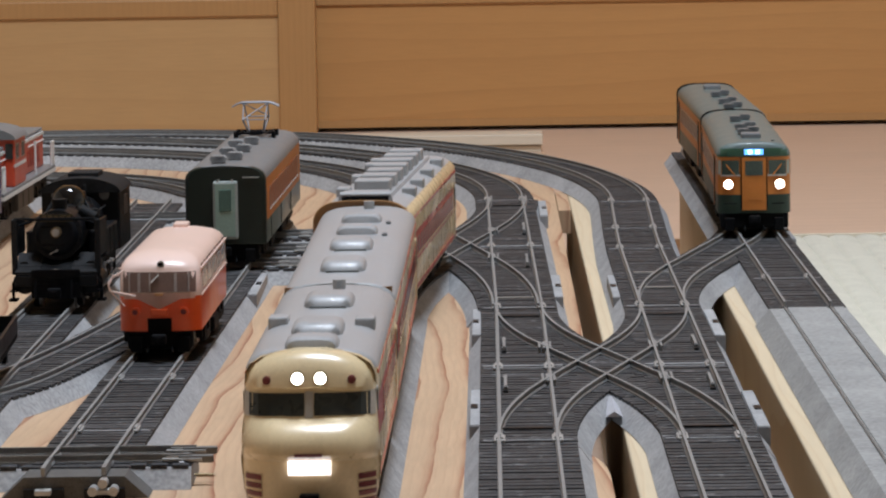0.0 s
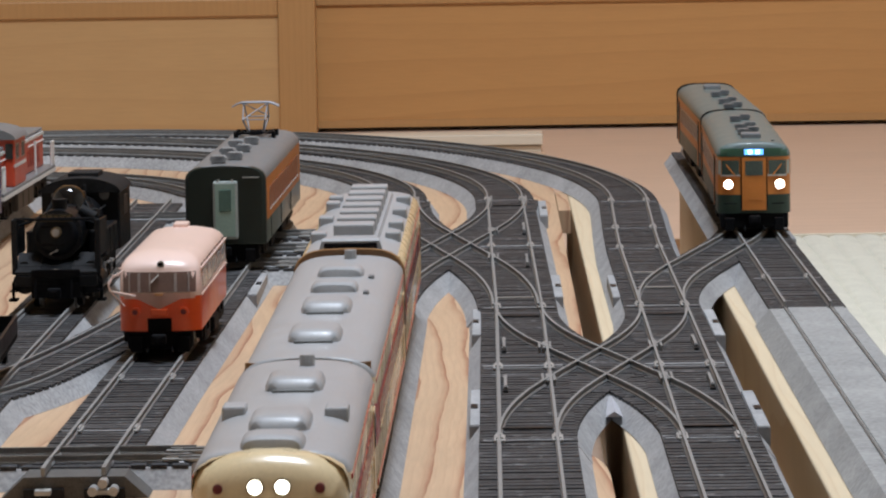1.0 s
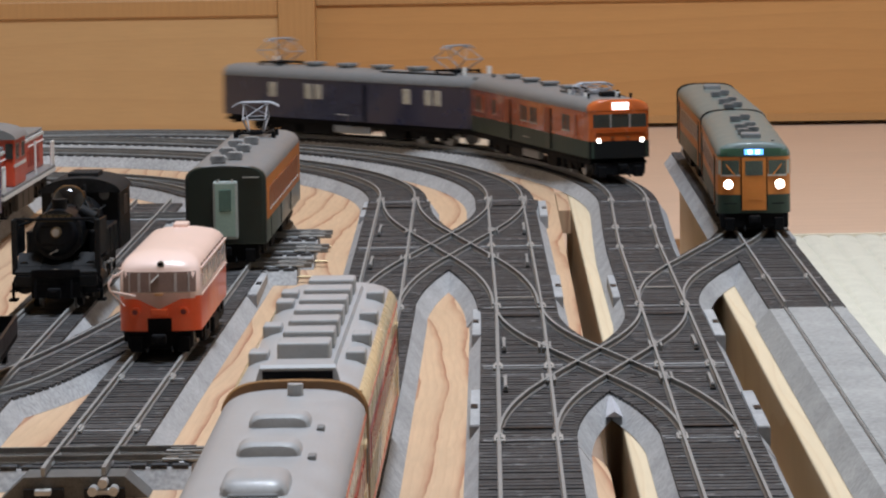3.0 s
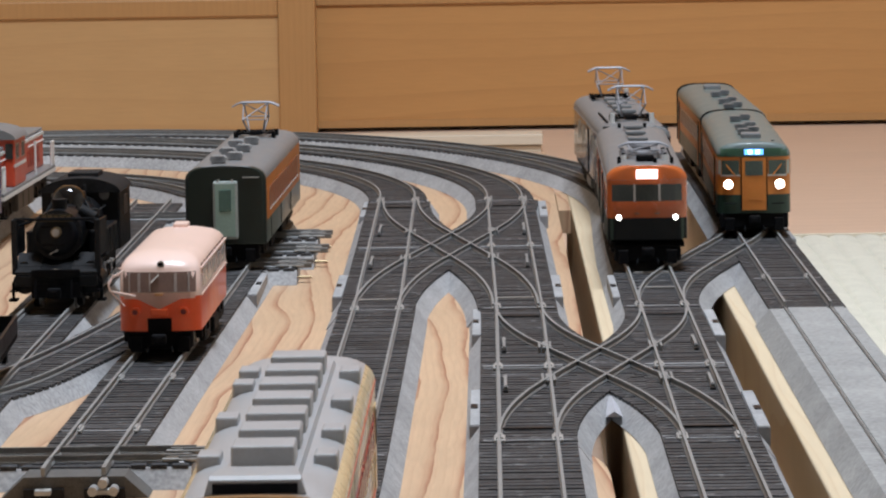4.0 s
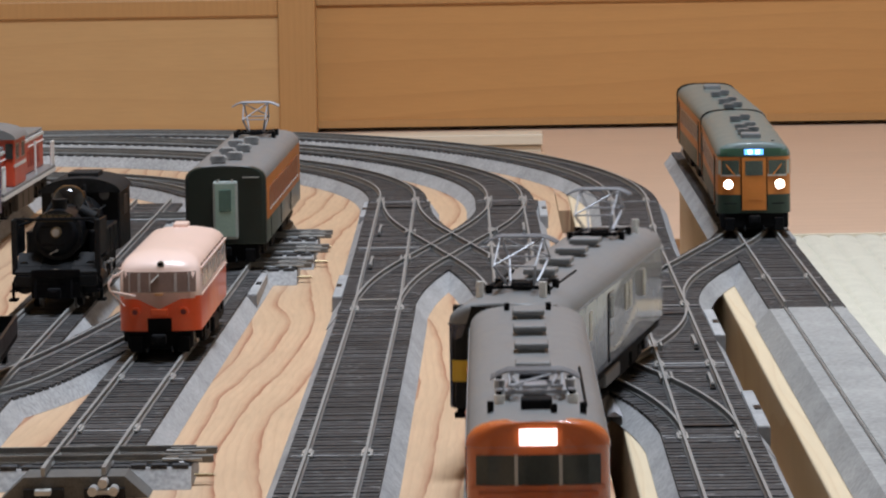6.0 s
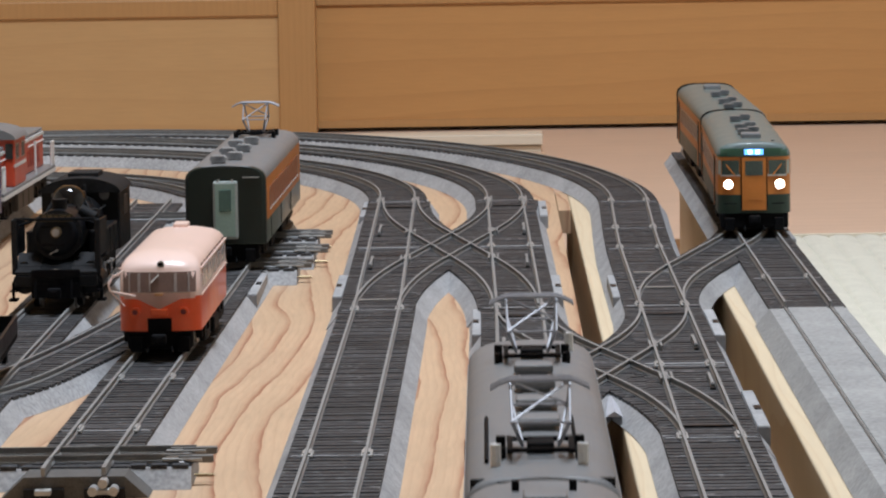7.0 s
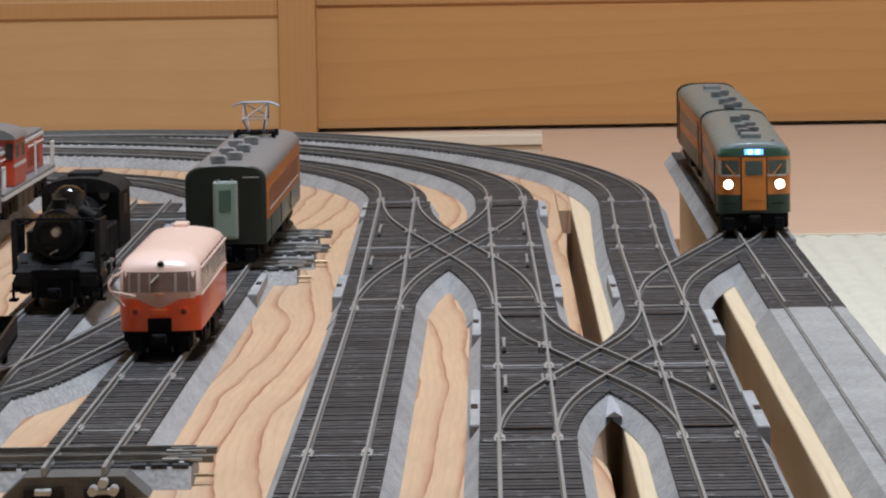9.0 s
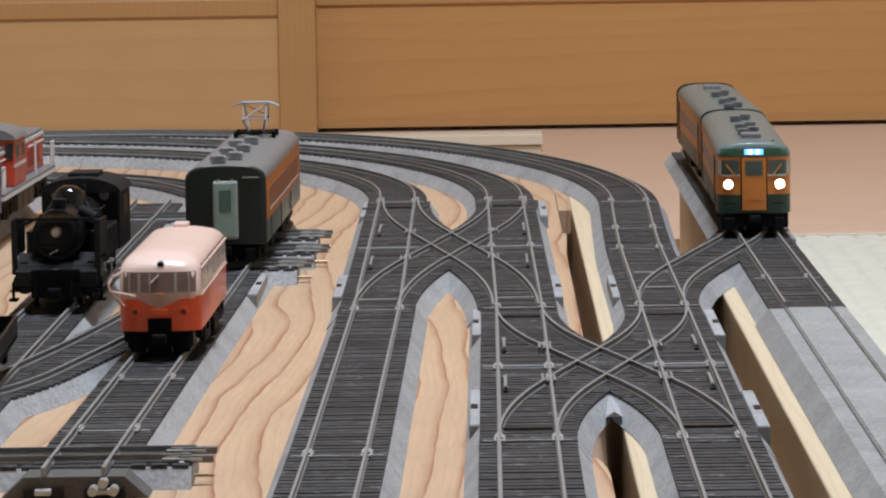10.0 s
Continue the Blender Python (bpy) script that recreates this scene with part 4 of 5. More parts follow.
        for sd in (-1, 1):
            part("walkway_board", B(0.044, 0.058, sd * 0.0090 - 0.0008, sd * 0.0090 + 0.0008, 0.0424, 0.0436), ROOF, c)
            for x in (0.062, 0.092):
                part("insulator", T((x, sd * 0.0088, 0.0400), (x, sd * 0.0088, 0.0444), 0.0013, 10), WHITE, c)
                part("insulator_cap", T((x, sd * 0.0088, 0.0444), (x, sd * 0.0088, 0.0452), 0.0008, 8), BLACK, c)
        for x, lx in ((0.054, 0.008), (0.102, 0.007)):
            roof_block(c, x, 0.0, 0.0420, lx, 0.0075, 0.0030, BLACK, "switch_box")
        for y, x in ((0.011, 0.109), (-0.011, 0.105), (0.004, 0.111)):
            part("antenna", T((x, y, 0.0395), (x, y, 0.0445), 0.0008, 8), BLACK, c)
        for y in (0.006, -0.006):
            part("whistle", T((-0.112, y, 0.042), (-0.112, y, 0.0445), 0.0008, 8), BLACK, c)
    else:
        part("end_face", sh.patch(-0.0155, 0.0155, Z0, 0.0415, 0.0003, ny=10), black, c)
        part("warning_band", sh.patch(-0.0155, 0.0155, 0.0192, 0.0255, 0.0006, ny=10), YELLOW, c, "yellow warning band")
        part("gangway", B(Lb / 2 - 0.001, Lb / 2 + 0.0004, -0.0050, 0.0050, 0.0260, 0.0350, bevel=0.0003), BLACK, c)
        pantograph(c, 0.088, 0.0420, 0.0138)
        pantograph(c, -0.085, 0.0420, 0.0138)
        for x in (0.050, 0.016, -0.018, -0.050):
            ob = B(x - 0.0048, x + 0.0048, -0.0050, 0.0050, 0.0434, 0.0453, bevel=0.0005)
            box(ob, x - 0.0036, x + 0.0036, -0.0036, 0.0036, 0.0414, 0.0436)
            part("roof_vent", ob, ROOF, c)
        for x, y in ((0.106, 0.009), (0.106, -0.010), (-0.103, 0.010)):
            part("arrester", T((x, y, 0.0412), (x, y, 0.0468), 0.0012, 8), WHITE, c)
        for y in (-0.012, 0.008):
            part("conduit", T((0.10, y, 0.0422), (0.030, y, 0.0422), 0.0005, 6), BLACK, c)
    return c


mail = [mail_car(0.256, True), mail_car(0.256, False)]

# ---- parked vehicles ----


BROWNGLASS = mat("brown_curtained_glass", (0.16, 0.06, 0.03), 0.3, var=0.3, scale=60)
GREENGLASS = mat("green_tinted_cab_glass", (0.055, 0.075, 0.06), 0.12, var=0.2)


def suburban_car(L, cab):
    c = thing("suburban_car", "orange and green model suburban railcar with lit headlamps" if cab else "orange and green model suburban coach with roof ventilators", "model train car", group="parked suburban train")
    Lb = L - 0.0050
    W = 0.0165
    sh = box_shape(Lb, w=W, r=0.0045, bow=0.0010, eave=0.0356, top=0.0411, front_top=0.002 if cab else 0)
    part("lower_body", sh.band(0.009, 0.0175), GREEN, c, smooth=35)
    part("upper_body", sh.band(0.0175, 0.0345), YELLOWORANGE, c, smooth=35)
    part("gutter_band", sh.band(0.0345, 0.0356), GREENROOF, c, smooth=35)
    part("roof", sh.band(0.0356, 0.0411), GREYGREEN, c, "grey green arched roof", smooth=50)
    x0, x1 = -Lb / 2 + 0.03, Lb / 2 - 0.045
    for i in range(11):
        side_window(c, x0 + (i + 0.5) * (x1 - x0) / 11, 0.0100, 0.0225, 0.0300, W, frame=FRAME, rim=0.0004, glass=BROWNGLASS)
    for x in (-Lb / 2 + 0.018, Lb / 2 - 0.034):
        side_door(c, x, 0.0095, 0.0100, 0.0325, W, YELLOWORANGE)
        for sd in (-1, 1):
            for k in (-1, 1):
                part("door_gap", B(x + k * 0.0052 - 0.0004, x + k * 0.0052 + 0.0004, sd * W - 0.0004, sd * W + 0.0002, 0.0098, 0.0330), BLACK, c)
    for x in (-0.084, 0.084):
        bogie(c, x)
    underframe(c, Lb, w=0.0150)
    gasket = box_shape(0.0050, w=W * 1.012, r=0.0006, bow=0.0, eave=0.0358, top=0.0414)
    gasket.v[:, 1:3] -= Lb / 2 + 0.0022
    part("gangway", gasket.band(0.0105, 0.0414), BLACK, c, "black rubber gangway")
    for x in (0.056, 0.022, -0.036) if cab else (0.104, 0.062, 0.000):
        for sd in (-1, 1):
            ventilator(c, x - sd * 0.0065, sd * 0.0025, 0.0409, ROOF, lx=0.0056, ly=0.0046, h=0.0030)
    roof_block(c, 0.084 if cab else -0.066, 0.0, 0.0403, 0.0110, 0.0090, 0.0030, ROOF, "roof_unit")
    if cab:
        part("brow", sh.patch(-0.0150, 0.0150, 0.0350, 0.0384, 0.0004, ny=10), GREENROOF, c, "glossy green brow over the cab windows")
        door = part("gangway_door", sh.patch(-0.0054, 0.0054, 0.0105, 0.0340, 0.0010), YELLOWORANGE, c)
        part("pane", sh.patch(-0.0040, 0.0040, 0.0262, 0.0328, 0.0012), GREENGLASS, door)
        part("door_plate", sh.patch(-0.0036, 0.0036, 0.0150, 0.0215, 0.0012), YELLOWORANGE, door)
        for sd in (-1, 1):
            w0, w1 = min(sd * 0.0066, sd * 0.0145), max(sd * 0.0066, sd * 0.0145)
            wn = part("cab_window", sh.patch(w0, w1, 0.0266, 0.0330, 0.0003), GREENGLASS, c)
            part("corner_window", sh.patch(min(sd * 0.0148, sd * 0.0161), max(sd * 0.0148, sd * 0.0161), 0.0266, 0.0330, 0.0003), mat("pale_corner_glass", (0.42, 0.42, 0.36), 0.15), c)
            part("seam", sh.patch(sd * 0.0058 - 0.0002, sd * 0.0058 + 0.0002, 0.0110, 0.0342, 0.0006), BLACK, c)
            part("frame", sh.patch(w0 - 0.0004, w1 + 0.0004, 0.0258, 0.0266, 0.0005), FRAME, wn)
            part("wiper", T((sh.front(sd * 0.009, 0.026) + 0.0006, sd * 0.0085, 0.0262), (sh.front(sd * 0.012, 0.031) + 0.0007, sd * 0.0125, 0.0312), 0.0003, 5), YELLOWORANGE, wn)
            side_window(c, Lb / 2 - 0.0085, 0.0055, 0.0266, 0.0330, W, sides=(sd,))
            lamp(c, sh, sd * 0.0116, 0.0222, 0.0021, rim=YELLOWORANGE)
            part("handrail", T((sh.front(sd * 0.011, 0.0125) + 0.0006, sd * 0.0080, 0.0135), (sh.front(sd * 0.013, 0.0125) + 0.0006, sd * 0.0135, 0.0135), 0.00025, 5), BLACK, c)
        sg = part("route_sign", sh.patch(-0.0042, 0.0042, 0.0356, 0.0380, 0.0010), BLUESIGN, c, "glowing blue route sign")
        for y in (-0.0017, 0.0017):
            part("letter_bar", sh.patch(y - 0.0009, y + 0.0009, 0.0359, 0.0376, 0.0013), SIGN, sg)
        part("whistle", T((Lb / 2 - 0.012, 0.0090, 0.0385), (Lb / 2 - 0.012, 0.0090, 0.0412), 0.0007, 8), BLACK, c)
        pilot(c, Lb / 2, w=0.0154)
        coupler(c, Lb / 2 - 0.001)
    return c


suburban = [suburban_car(0.238, True), suburban_car(0.238, False)]
suburban[0].matrix_world = pose(0.1215, 1.905 + 0.119, 0, 0, 0, -91.1)
suburban[1].matrix_world = pose(0.1236, 1.905 + 0.358, 0, 0, 0, -89.5)


# Amber is the pane's base colour; nothing glows behind it.
AMBER = mat("amber_tinted_window", (0.30, 0.105, 0.03), 0.35, var=0.2)
# Reflections on the dark green lower sides are put into this paler colour.
SHEENGREEN = mat("green_paint_sheen", (0.10, 0.125, 0.10), 0.35, var=0.1, coat=0.2)


def pantograph_car(L):
    c = thing("pantograph_car", "dark green and orange model railcar with a raised pantograph", "model train car")
    W = 0.0171
    sh = box_shape(L, w=W, r=0.0022, bow=0.0002, eave=0.0365, top=0.0425)
    part("lower_body", sh.band(0.009, 0.0185), SHEENGREEN, c, smooth=35)
    part("upper_body", sh.band(0.0185, 0.0365), YELLOWORANGE, c, smooth=35)
    part("roof", sh.band(0.0365, 0.0425), ROOF, c, "grey arched roof", smooth=50)
    for i in range(13):
        side_window(c, -L / 2 + 0.025 + i * 0.0150, 0.0105, 0.0225, 0.0315, W, frame=ORANGE, rim=0.0003, glass=AMBER)
        for sd in (-1, 1):
            part("sill", B(-L / 2 + 0.0215 + i * 0.0150, -L / 2 + 0.0285 + i * 0.0150, sd * W - 0.0002, sd * W + 0.0005, 0.0216, 0.0222), WHITE, c)
    for x in (-0.045, 0.02, 0.085):
        for sd in (-1, 1):
            part("door_gap", B(x - 0.0006, x + 0.0006, sd * W - 0.0004, sd * W + 0.0002, 0.0098, 0.0186), BLACK, c)
    part("end_wall", sh.cap(0.0092, 0.0420, 0.0012), mat("end_green_paint", (0.010, 0.018, 0.013), 0.4), c)
    fr = part("gangway_frame", B(L / 2 - 0.001, L / 2 + 0.0022, -0.0053, 0.0053, 0.0112, 0.0360, bevel=0.0010), DOORFRAME, c, "grey green gangway door frame")
    part("gangway_door", B(L / 2 + 0.0016, L / 2 + 0.0024, -0.0042, 0.0042, 0.0125, 0.0348), PALEDOOR, fr)
    part("pane", B(L / 2 + 0.0020, L / 2 + 0.0027, -0.0026, 0.0026, 0.0232, 0.0325, bevel=0.0003), mat("green_tinted_glass", (0.10, 0.17, 0.14), 0.15), fr)
    for y in (-0.003, 0.003):
        part("gangway_lamp", T((L / 2 + 0.0005, y, 0.0362), (L / 2 + 0.0018, y, 0.0362), 0.0006, 8), FRAME, c)
    part("handrail", T((L / 2 + 0.0006, 0.0075, 0.0375), (L / 2 + 0.0006, 0.0145, 0.0375), 0.0003, 5), FRAME, c)
    for x in (-0.080, 0.080):
        bogie(c, x)
    underframe(c, L)
    pilot(c, L / 2)
    coupler(c, L / 2)
    for i in range(3):
        for sd in (-1, 1):
            ventilator(c, 0.102 - i * 0.048 - (0.020 if sd < 0 else 0), -0.0010 + sd * -0.0028, 0.0424, VENT, lx=0.0060, ly=0.0056, h=0.0036)
    pantograph(c, -0.068, 0.0424, 0.0130, knee=0.013, half=0.0055)
    return c


pantograph_car(0.232).matrix_world = pose(-0.1102, 1.795 + 0.116, 0, 0, 0, -91.1)


def railbus(L):
    c = thing("railbus", "salmon and orange red model railbus with wide cab windows", "model railbus")
    W = 0.0144
    sh = Shape([(0.0090, L / 2 - 0.001, -L / 2 + 0.001, W, 0.005, 0.0016), (0.0190, L / 2, -L / 2, W, 0.005, 0.0016), (0.0232, L / 2, -L / 2, W, 0.005, 0.0016), (0.0310, L / 2 - 0.0012, -L / 2 + 0.0012, W * 0.985, 0.005, 0.0016),
                (0.0335, L / 2 - 0.0020, -L / 2 + 0.002, W * 0.96, 0.006, 0.002), (0.0355, L / 2 - 0.0042, -L / 2 + 0.004, W * 0.88, 0.006, 0.003), (0.0370, L / 2 - 0.0080, -L / 2 + 0.008, W * 0.74, 0.006, 0.003), (0.0380, L / 2 - 0.0130, -L / 2 + 0.013, W * 0.52, 0.005, 0.003), (0.0385, L / 2 - 0.019, -L / 2 + 0.019, W * 0.25, 0.003, 0.002)])
    part("lower_body", sh.band(0.0090, 0.0222, 16), REDORANGE, c, "orange red lower body", smooth=40)
    part("upper_body", sh.band(0.0222, 0.0325, 16), SALMON, c, smooth=40)
    part("roof", sh.band(0.0325, 0.0385, 16), SALMON, c, smooth=50)
    # Reflections and the brown interior are put into the glass colour.
    ws = part("windscreen", sh.patch(-0.0128, 0.0128, 0.0238, 0.0314, 0.0002, ny=12), mat("brown_sheen_glass", (0.20, 0.13, 0.11), 0.12), c)
    for y in (-0.0070, 0.0058):
        part("window_post", sh.patch(y - 0.0005, y + 0.0005, 0.0239, 0.0311, 0.0005), mat("grey_post", (0.35, 0.3, 0.28), 0.5), ws)
    part("wiper", T((sh.front(0.0, 0.031) + 0.0007, 0.0000, 0.0305), (sh.front(0.002, 0.028) + 0.0007, -0.0028, 0.0276), 0.00035, 5), WHITE, ws)
    # pale V below the windscreen
    bm = bmesh.new()
    for y0, y1 in ((-0.0125, 0.0), (0.0, 0.0125)):
        n = 8
        top, bot = [], []
        for i in range(n + 1):
            y = y0 + (y1 - y0) * i / n
            d = 0.0008 + 0.0040 * max(0.0, 1 - abs(y) / 0.0075)
            top.append(bm.verts.new((sh.front(y, 0.0225) + 0.0004, y, 0.0232)))
            bot.append(bm.verts.new((sh.front(y, 0.0200) + 0.0004, y, 0.0222 - d)))
        for i in range(n):
            bm.faces.new((top[i], bot[i], bot[i + 1], top[i + 1]))
    bmesh.ops.solidify(bm, geom=bm.faces[:], thickness=0.0004)
    part("v_stripe", bm, SALMON, c)
    part("badge", sh.patch(-0.0016, 0.0016, 0.0226, 0.0234, 0.0008), mat("gold_badge", (0.6, 0.32, 0.15), 0.35), c)
    for sd in (-1, 1):
        x = sh.front(sd * 0.0085, 0.0165)
        h = part("tail_lamp", T((x - 0.0008, sd * 0.0085, 0.0165), (x + 0.0016, sd * 0.0085, 0.0165), 0.0018, 16), REDORANGE, c)
        part("lens", T((x + 0.0015, sd * 0.0085, 0.0165), (x + 0.0018, sd * 0.0085, 0.0165), 0.0010, 12), MAROON, h)
        for i in range(5):
            side_window(c, -L / 2 + 0.020 + i * 0.0215, 0.0180, 0.0243, 0.0308, W * 0.985, sides=(sd,), glass=mat("brown_sheen_glass", (0.20, 0.13, 0.11), 0.12), frame=SALMON)
        for i in range(9):
            # Shade in the vent slots is put into their brown.
            part("rain_vent", B(-L / 2 + 0.014 + i * 0.0120, -L / 2 + 0.020 + i * 0.0120, sd * W * 0.93 - 0.0012, sd * W * 0.93 + 0.0008, 0.0326, 0.0334), mat("shadow_brown", (0.18, 0.10, 0.08), 0.6), c)
        part("mirror_arm", T((L / 2 - 0.004, sd * W, 0.0300), (L / 2 + 0.004, sd * (W + 0.0015), 0.0310), 0.0003, 5), SALMON, c)
    part("number_plate", B(sh.front(0, 0.0165) - 0.0006, sh.front(0, 0.0165) + 0.0014, -0.0030, 0.0030, 0.0150, 0.0176, bevel=0.0003), REDORANGE, c)
    x = sh.front(0, 0.0345)
    h = part("headlamp", T((x - 0.002, 0.0006, 0.0342), (x + 0.0012, 0.0006, 0.0342), 0.0013, 14), FRAME, c)
    part("lens", dome(bmesh.new(), (x + 0.0010, 0.0006, 0.0342), 0.0010, (1, 0, 0), 0.0004), BLACK, h)
    roof_block(c, L / 2 - 0.028, 0.0045, 0.0372, 0.007, 0.0055, 0.0010, SALMON, "roof_hatch")
    roof_block(c, -L / 2 + 0.020, -0.001, 0.0380, 0.010, 0.0055, 0.0022, SALMON, "roof_unit")
    # loose wire loop and mirror arms beside the cab
    bm = bmesh.new()
    loop = [(L / 2 - 0.001, -W + 0.0022, 0.0322), (L / 2 + 0.001, -W - 0.0018, 0.0298), (L / 2 + 0.002, -W - 0.0030, 0.0272), (L / 2 + 0.002, -W - 0.0024, 0.0246), (L / 2 + 0.002, -W + 0.0030, 0.0236), (L / 2 + 0.001, -W + 0.0062, 0.0226)]
    for a, b in zip(loop, loop[1:]):
        tube(bm, a, b, 0.00042, 6)
    tube(bm, loop[3], (L / 2 + 0.0012, -W + 0.0024, 0.0190), 0.00032, 6)
    part("wire", bm, SALMON, c, "pale loose wire loop")
    for y in (-0.0105, -0.0032, 0.0104):
        part("window_post", sh.patch(y - 0.00028, y + 0.00028, 0.0240, 0.0311, 0.0004), mat("grey_post", (0.35, 0.3, 0.28), 0.5), ws)
    for sd in (-1, 1):
        part("drip_rail", B(-L / 2 + 0.006, L / 2 - 0.008, sd * W * 0.985 - 0.0005, sd * W * 0.985 + 0.0005, 0.0318, 0.0323), SALMON, c)
        part("waist_rail", B(-L / 2 + 0.006, L / 2 - 0.006, sd * W - 0.0003, sd * W + 0.0003, 0.0219, 0.0224), SALMON, c)
    # Black plate on the front; the coupler recess's shade is only colour.
    part("coupler_recess", sh.patch(-0.0042, 0.0042, 0.0088, 0.0140, 0.0004), BLACK, c)
    pilot(c, L / 2 - 0.001, w=0.0115)
    coupler(c, L / 2 - 0.002)
    for x in (-0.030, 0.034):
        bogie(c, x, wheelbase=0.018, r=0.0050)
    underframe(c, L, boxes=((0.0, 0.02),), w=0.011)
    return c


railbus(0.128).matrix_world = pose(-0.1155, 1.475 + 0.064, 0, 0, 0, -90.8) @ Matrix.Diagonal((1, 1, 0.93, 1))


def steam_loco():
    c = thing("steam_locomotive", "black model steam tank locomotive with brass number plate", "model locomotive")
    part("running_board", B(-0.075, 0.040, -0.0150, 0.0150, 0.0150, 0.0163, bevel=0.0004), GREYBLACK, c)
    part("frame", B(-0.078, 0.044, -0.0095, 0.0095, 0.0040, 0.0150), BLACK, c)
    part("buffer_beam", B(0.0405, 0.0440, -0.0160, 0.0160, 0.0085, 0.0130, bevel=0.0006), BOILER, c)
    # sloping front deck in three plates
    for y0, y1 in ((-0.0158, -0.0062), (-0.0060, 0.0060), (0.0062, 0.0158)):
        bm = loft(bmesh.new(), [[(x, y, z) for y, z in ((y0, z0), (y1, z0), (y1, z0 + 0.001), (y0, z0 + 0.001))] for x, z0 in ((0.0438, 0.0132), (0.0300, 0.0195))])
        # Light on the outer plates is put into their greyer black.
        part("front_deck", bm, GREYBLACK if abs(y0 + y1) > 0.001 else BOILER, c)
    part("deck_plate", B(0.0425, 0.0436, -0.0012, 0.0012, 0.0148, 0.0153), GEAR, c)
    for sd in (-1, 1):
        cy = part("cylinder", T((0.020, sd * 0.0130, 0.0095), (0.037, sd * 0.0130, 0.0095), 0.0046, 20), BOILER, c, smooth=40)
        part("cylinder_cover", T((0.037, sd * 0.0130, 0.0095), (0.0382, sd * 0.0130, 0.0095), 0.0034, 18), GREYBLACK, cy)
        part("valve_chest", T((0.019, sd * 0.0130, 0.0152), (0.038, sd * 0.0130, 0.0152), 0.0026, 16), BOILER, c, smooth=40)
        part("side_tank", B(-0.036, 0.010, sd * 0.0122 - 0.0034, sd * 0.0122 + 0.0034, 0.0165, 0.0272, bevel=0.0008), BOILER, c)
        for k in range(4):
            part("tank_rivet_strip", B(-0.034 + k * 0.0140, -0.0332 + k * 0.0140, sd * 0.0157 - 0.0002, sd * 0.0157 + 0.0002, 0.0170, 0.0268), GREYBLACK, c)
        part("smoke_deflector", B(0.012, 0.0405, sd * 0.0162 - 0.0004, sd * 0.0162 + 0.0004, 0.0195, 0.0335, bevel=0.0003), BOILER, c)
        part("deflector_edge", B(0.0400, 0.0420, sd * 0.0162 - 0.0011, sd * 0.0162 + 0.0011, 0.0130, 0.0345, bevel=0.0004), GREYBLACK, c)
        part("deflector_stay", T((0.030, sd * 0.0160, 0.0310), (0.028, sd * 0.0085, 0.0335), 0.0005, 6), BLACK, c)
        part("step", B(0.036, 0.042, sd * 0.0172 - 0.0016, sd * 0.0172 + 0.0016, 0.0025, 0.0035), BLACK, c)
        part("step", B(0.036, 0.042, sd * 0.0168 - 0.0013, sd * 0.0168 + 0.0013, 0.0062, 0.0069), BLACK, c)
        part("step_hanger", B(0.0385, 0.0400, sd * 0.0172 - 0.0005, sd * 0.0172 + 0.0005, 0.0035, 0.0100), BLACK, c)
        for x, r in ((-0.045, 0.0092), (-0.022, 0.0092), (0.001, 0.0092), (0.034, 0.0052), (-0.066, 0.0052)):
            w = part("wheel", T((x, sd * 0.0072, r), (x, sd * 0.0096, r), r, 22), BLACK, c)
            part("tyre", T((x, sd * 0.0064, r), (x, sd * 0.0073, r), r + 0.0007, 22), WHEEL, w)
            part("hub", T((x, sd * 0.0096, r), (x, sd * 0.0108, r), r * 0.3, 12), GREYBLACK, w)
        part("side_rod", B(-0.045, 0.001, sd * 0.0140 - 0.0005, sd * 0.0140 + 0.0005, 0.0052, 0.0070, bevel=0.0003), GEAR, c)
        part("main_rod", T((0.001, sd * 0.0152, 0.0062), (0.022, sd * 0.0150, 0.0095), 0.0009, 8), GEAR, c)
        part("crosshead", B(0.010, 0.0160, sd * 0.0150 - 0.0010, sd * 0.0150 + 0.0010, 0.0078, 0.0118, bevel=0.0004), GEAR, c)
        part("slide_bar", B(0.004, 0.0210, sd * 0.0140 - 0.0005, sd * 0.0140 + 0.0005, 0.0122, 0.0130), GEAR, c)
        part("expansion_link", B(-0.010, -0.0080, sd * 0.0155 - 0.0006, sd * 0.0155 + 0.0006, 0.0080, 0.0145, bevel=0.0005), GEAR, c)
        part("valve_rod", T((-0.018, sd * 0.0155, 0.0130), (0.020, sd * 0.0150, 0.0145), 0.0006, 6), GEAR, c)
        part("combination_lever", T((0.013, sd * 0.0158, 0.0070), (0.015, sd * 0.0156, 0.0150), 0.0005, 6), GEAR, c)
        part("boiler_handrail", T((-0.038, sd * 0.0102, 0.0330), (0.034, sd * 0.0102, 0.0330), 0.00035, 6), GREYBLACK, c)
        for k in range(4):
            part("pipe", T((-0.030 + k * 0.013, sd * 0.0098, 0.0280), (-0.028 + k * 0.013, sd * 0.0045, 0.0372), 0.0005, 6), GREYBLACK, c)
        part("sand_pipe", T((-0.004, sd * 0.0060, 0.0385), (0.004, sd * 0.0125, 0.0280), 0.0005, 6), GREYBLACK, c)
    part("boiler", T((-0.040, 0, 0.0278), (0.028, 0, 0.0278), 0.0094, 28), BOILER, c, smooth=40)
    for x in (-0.026, -0.010, 0.012):
        part("boiler_band", T((x, 0, 0.0278), (x + 0.0009, 0, 0.0278), 0.00955, 28), GREYBLACK, c, smooth=40)
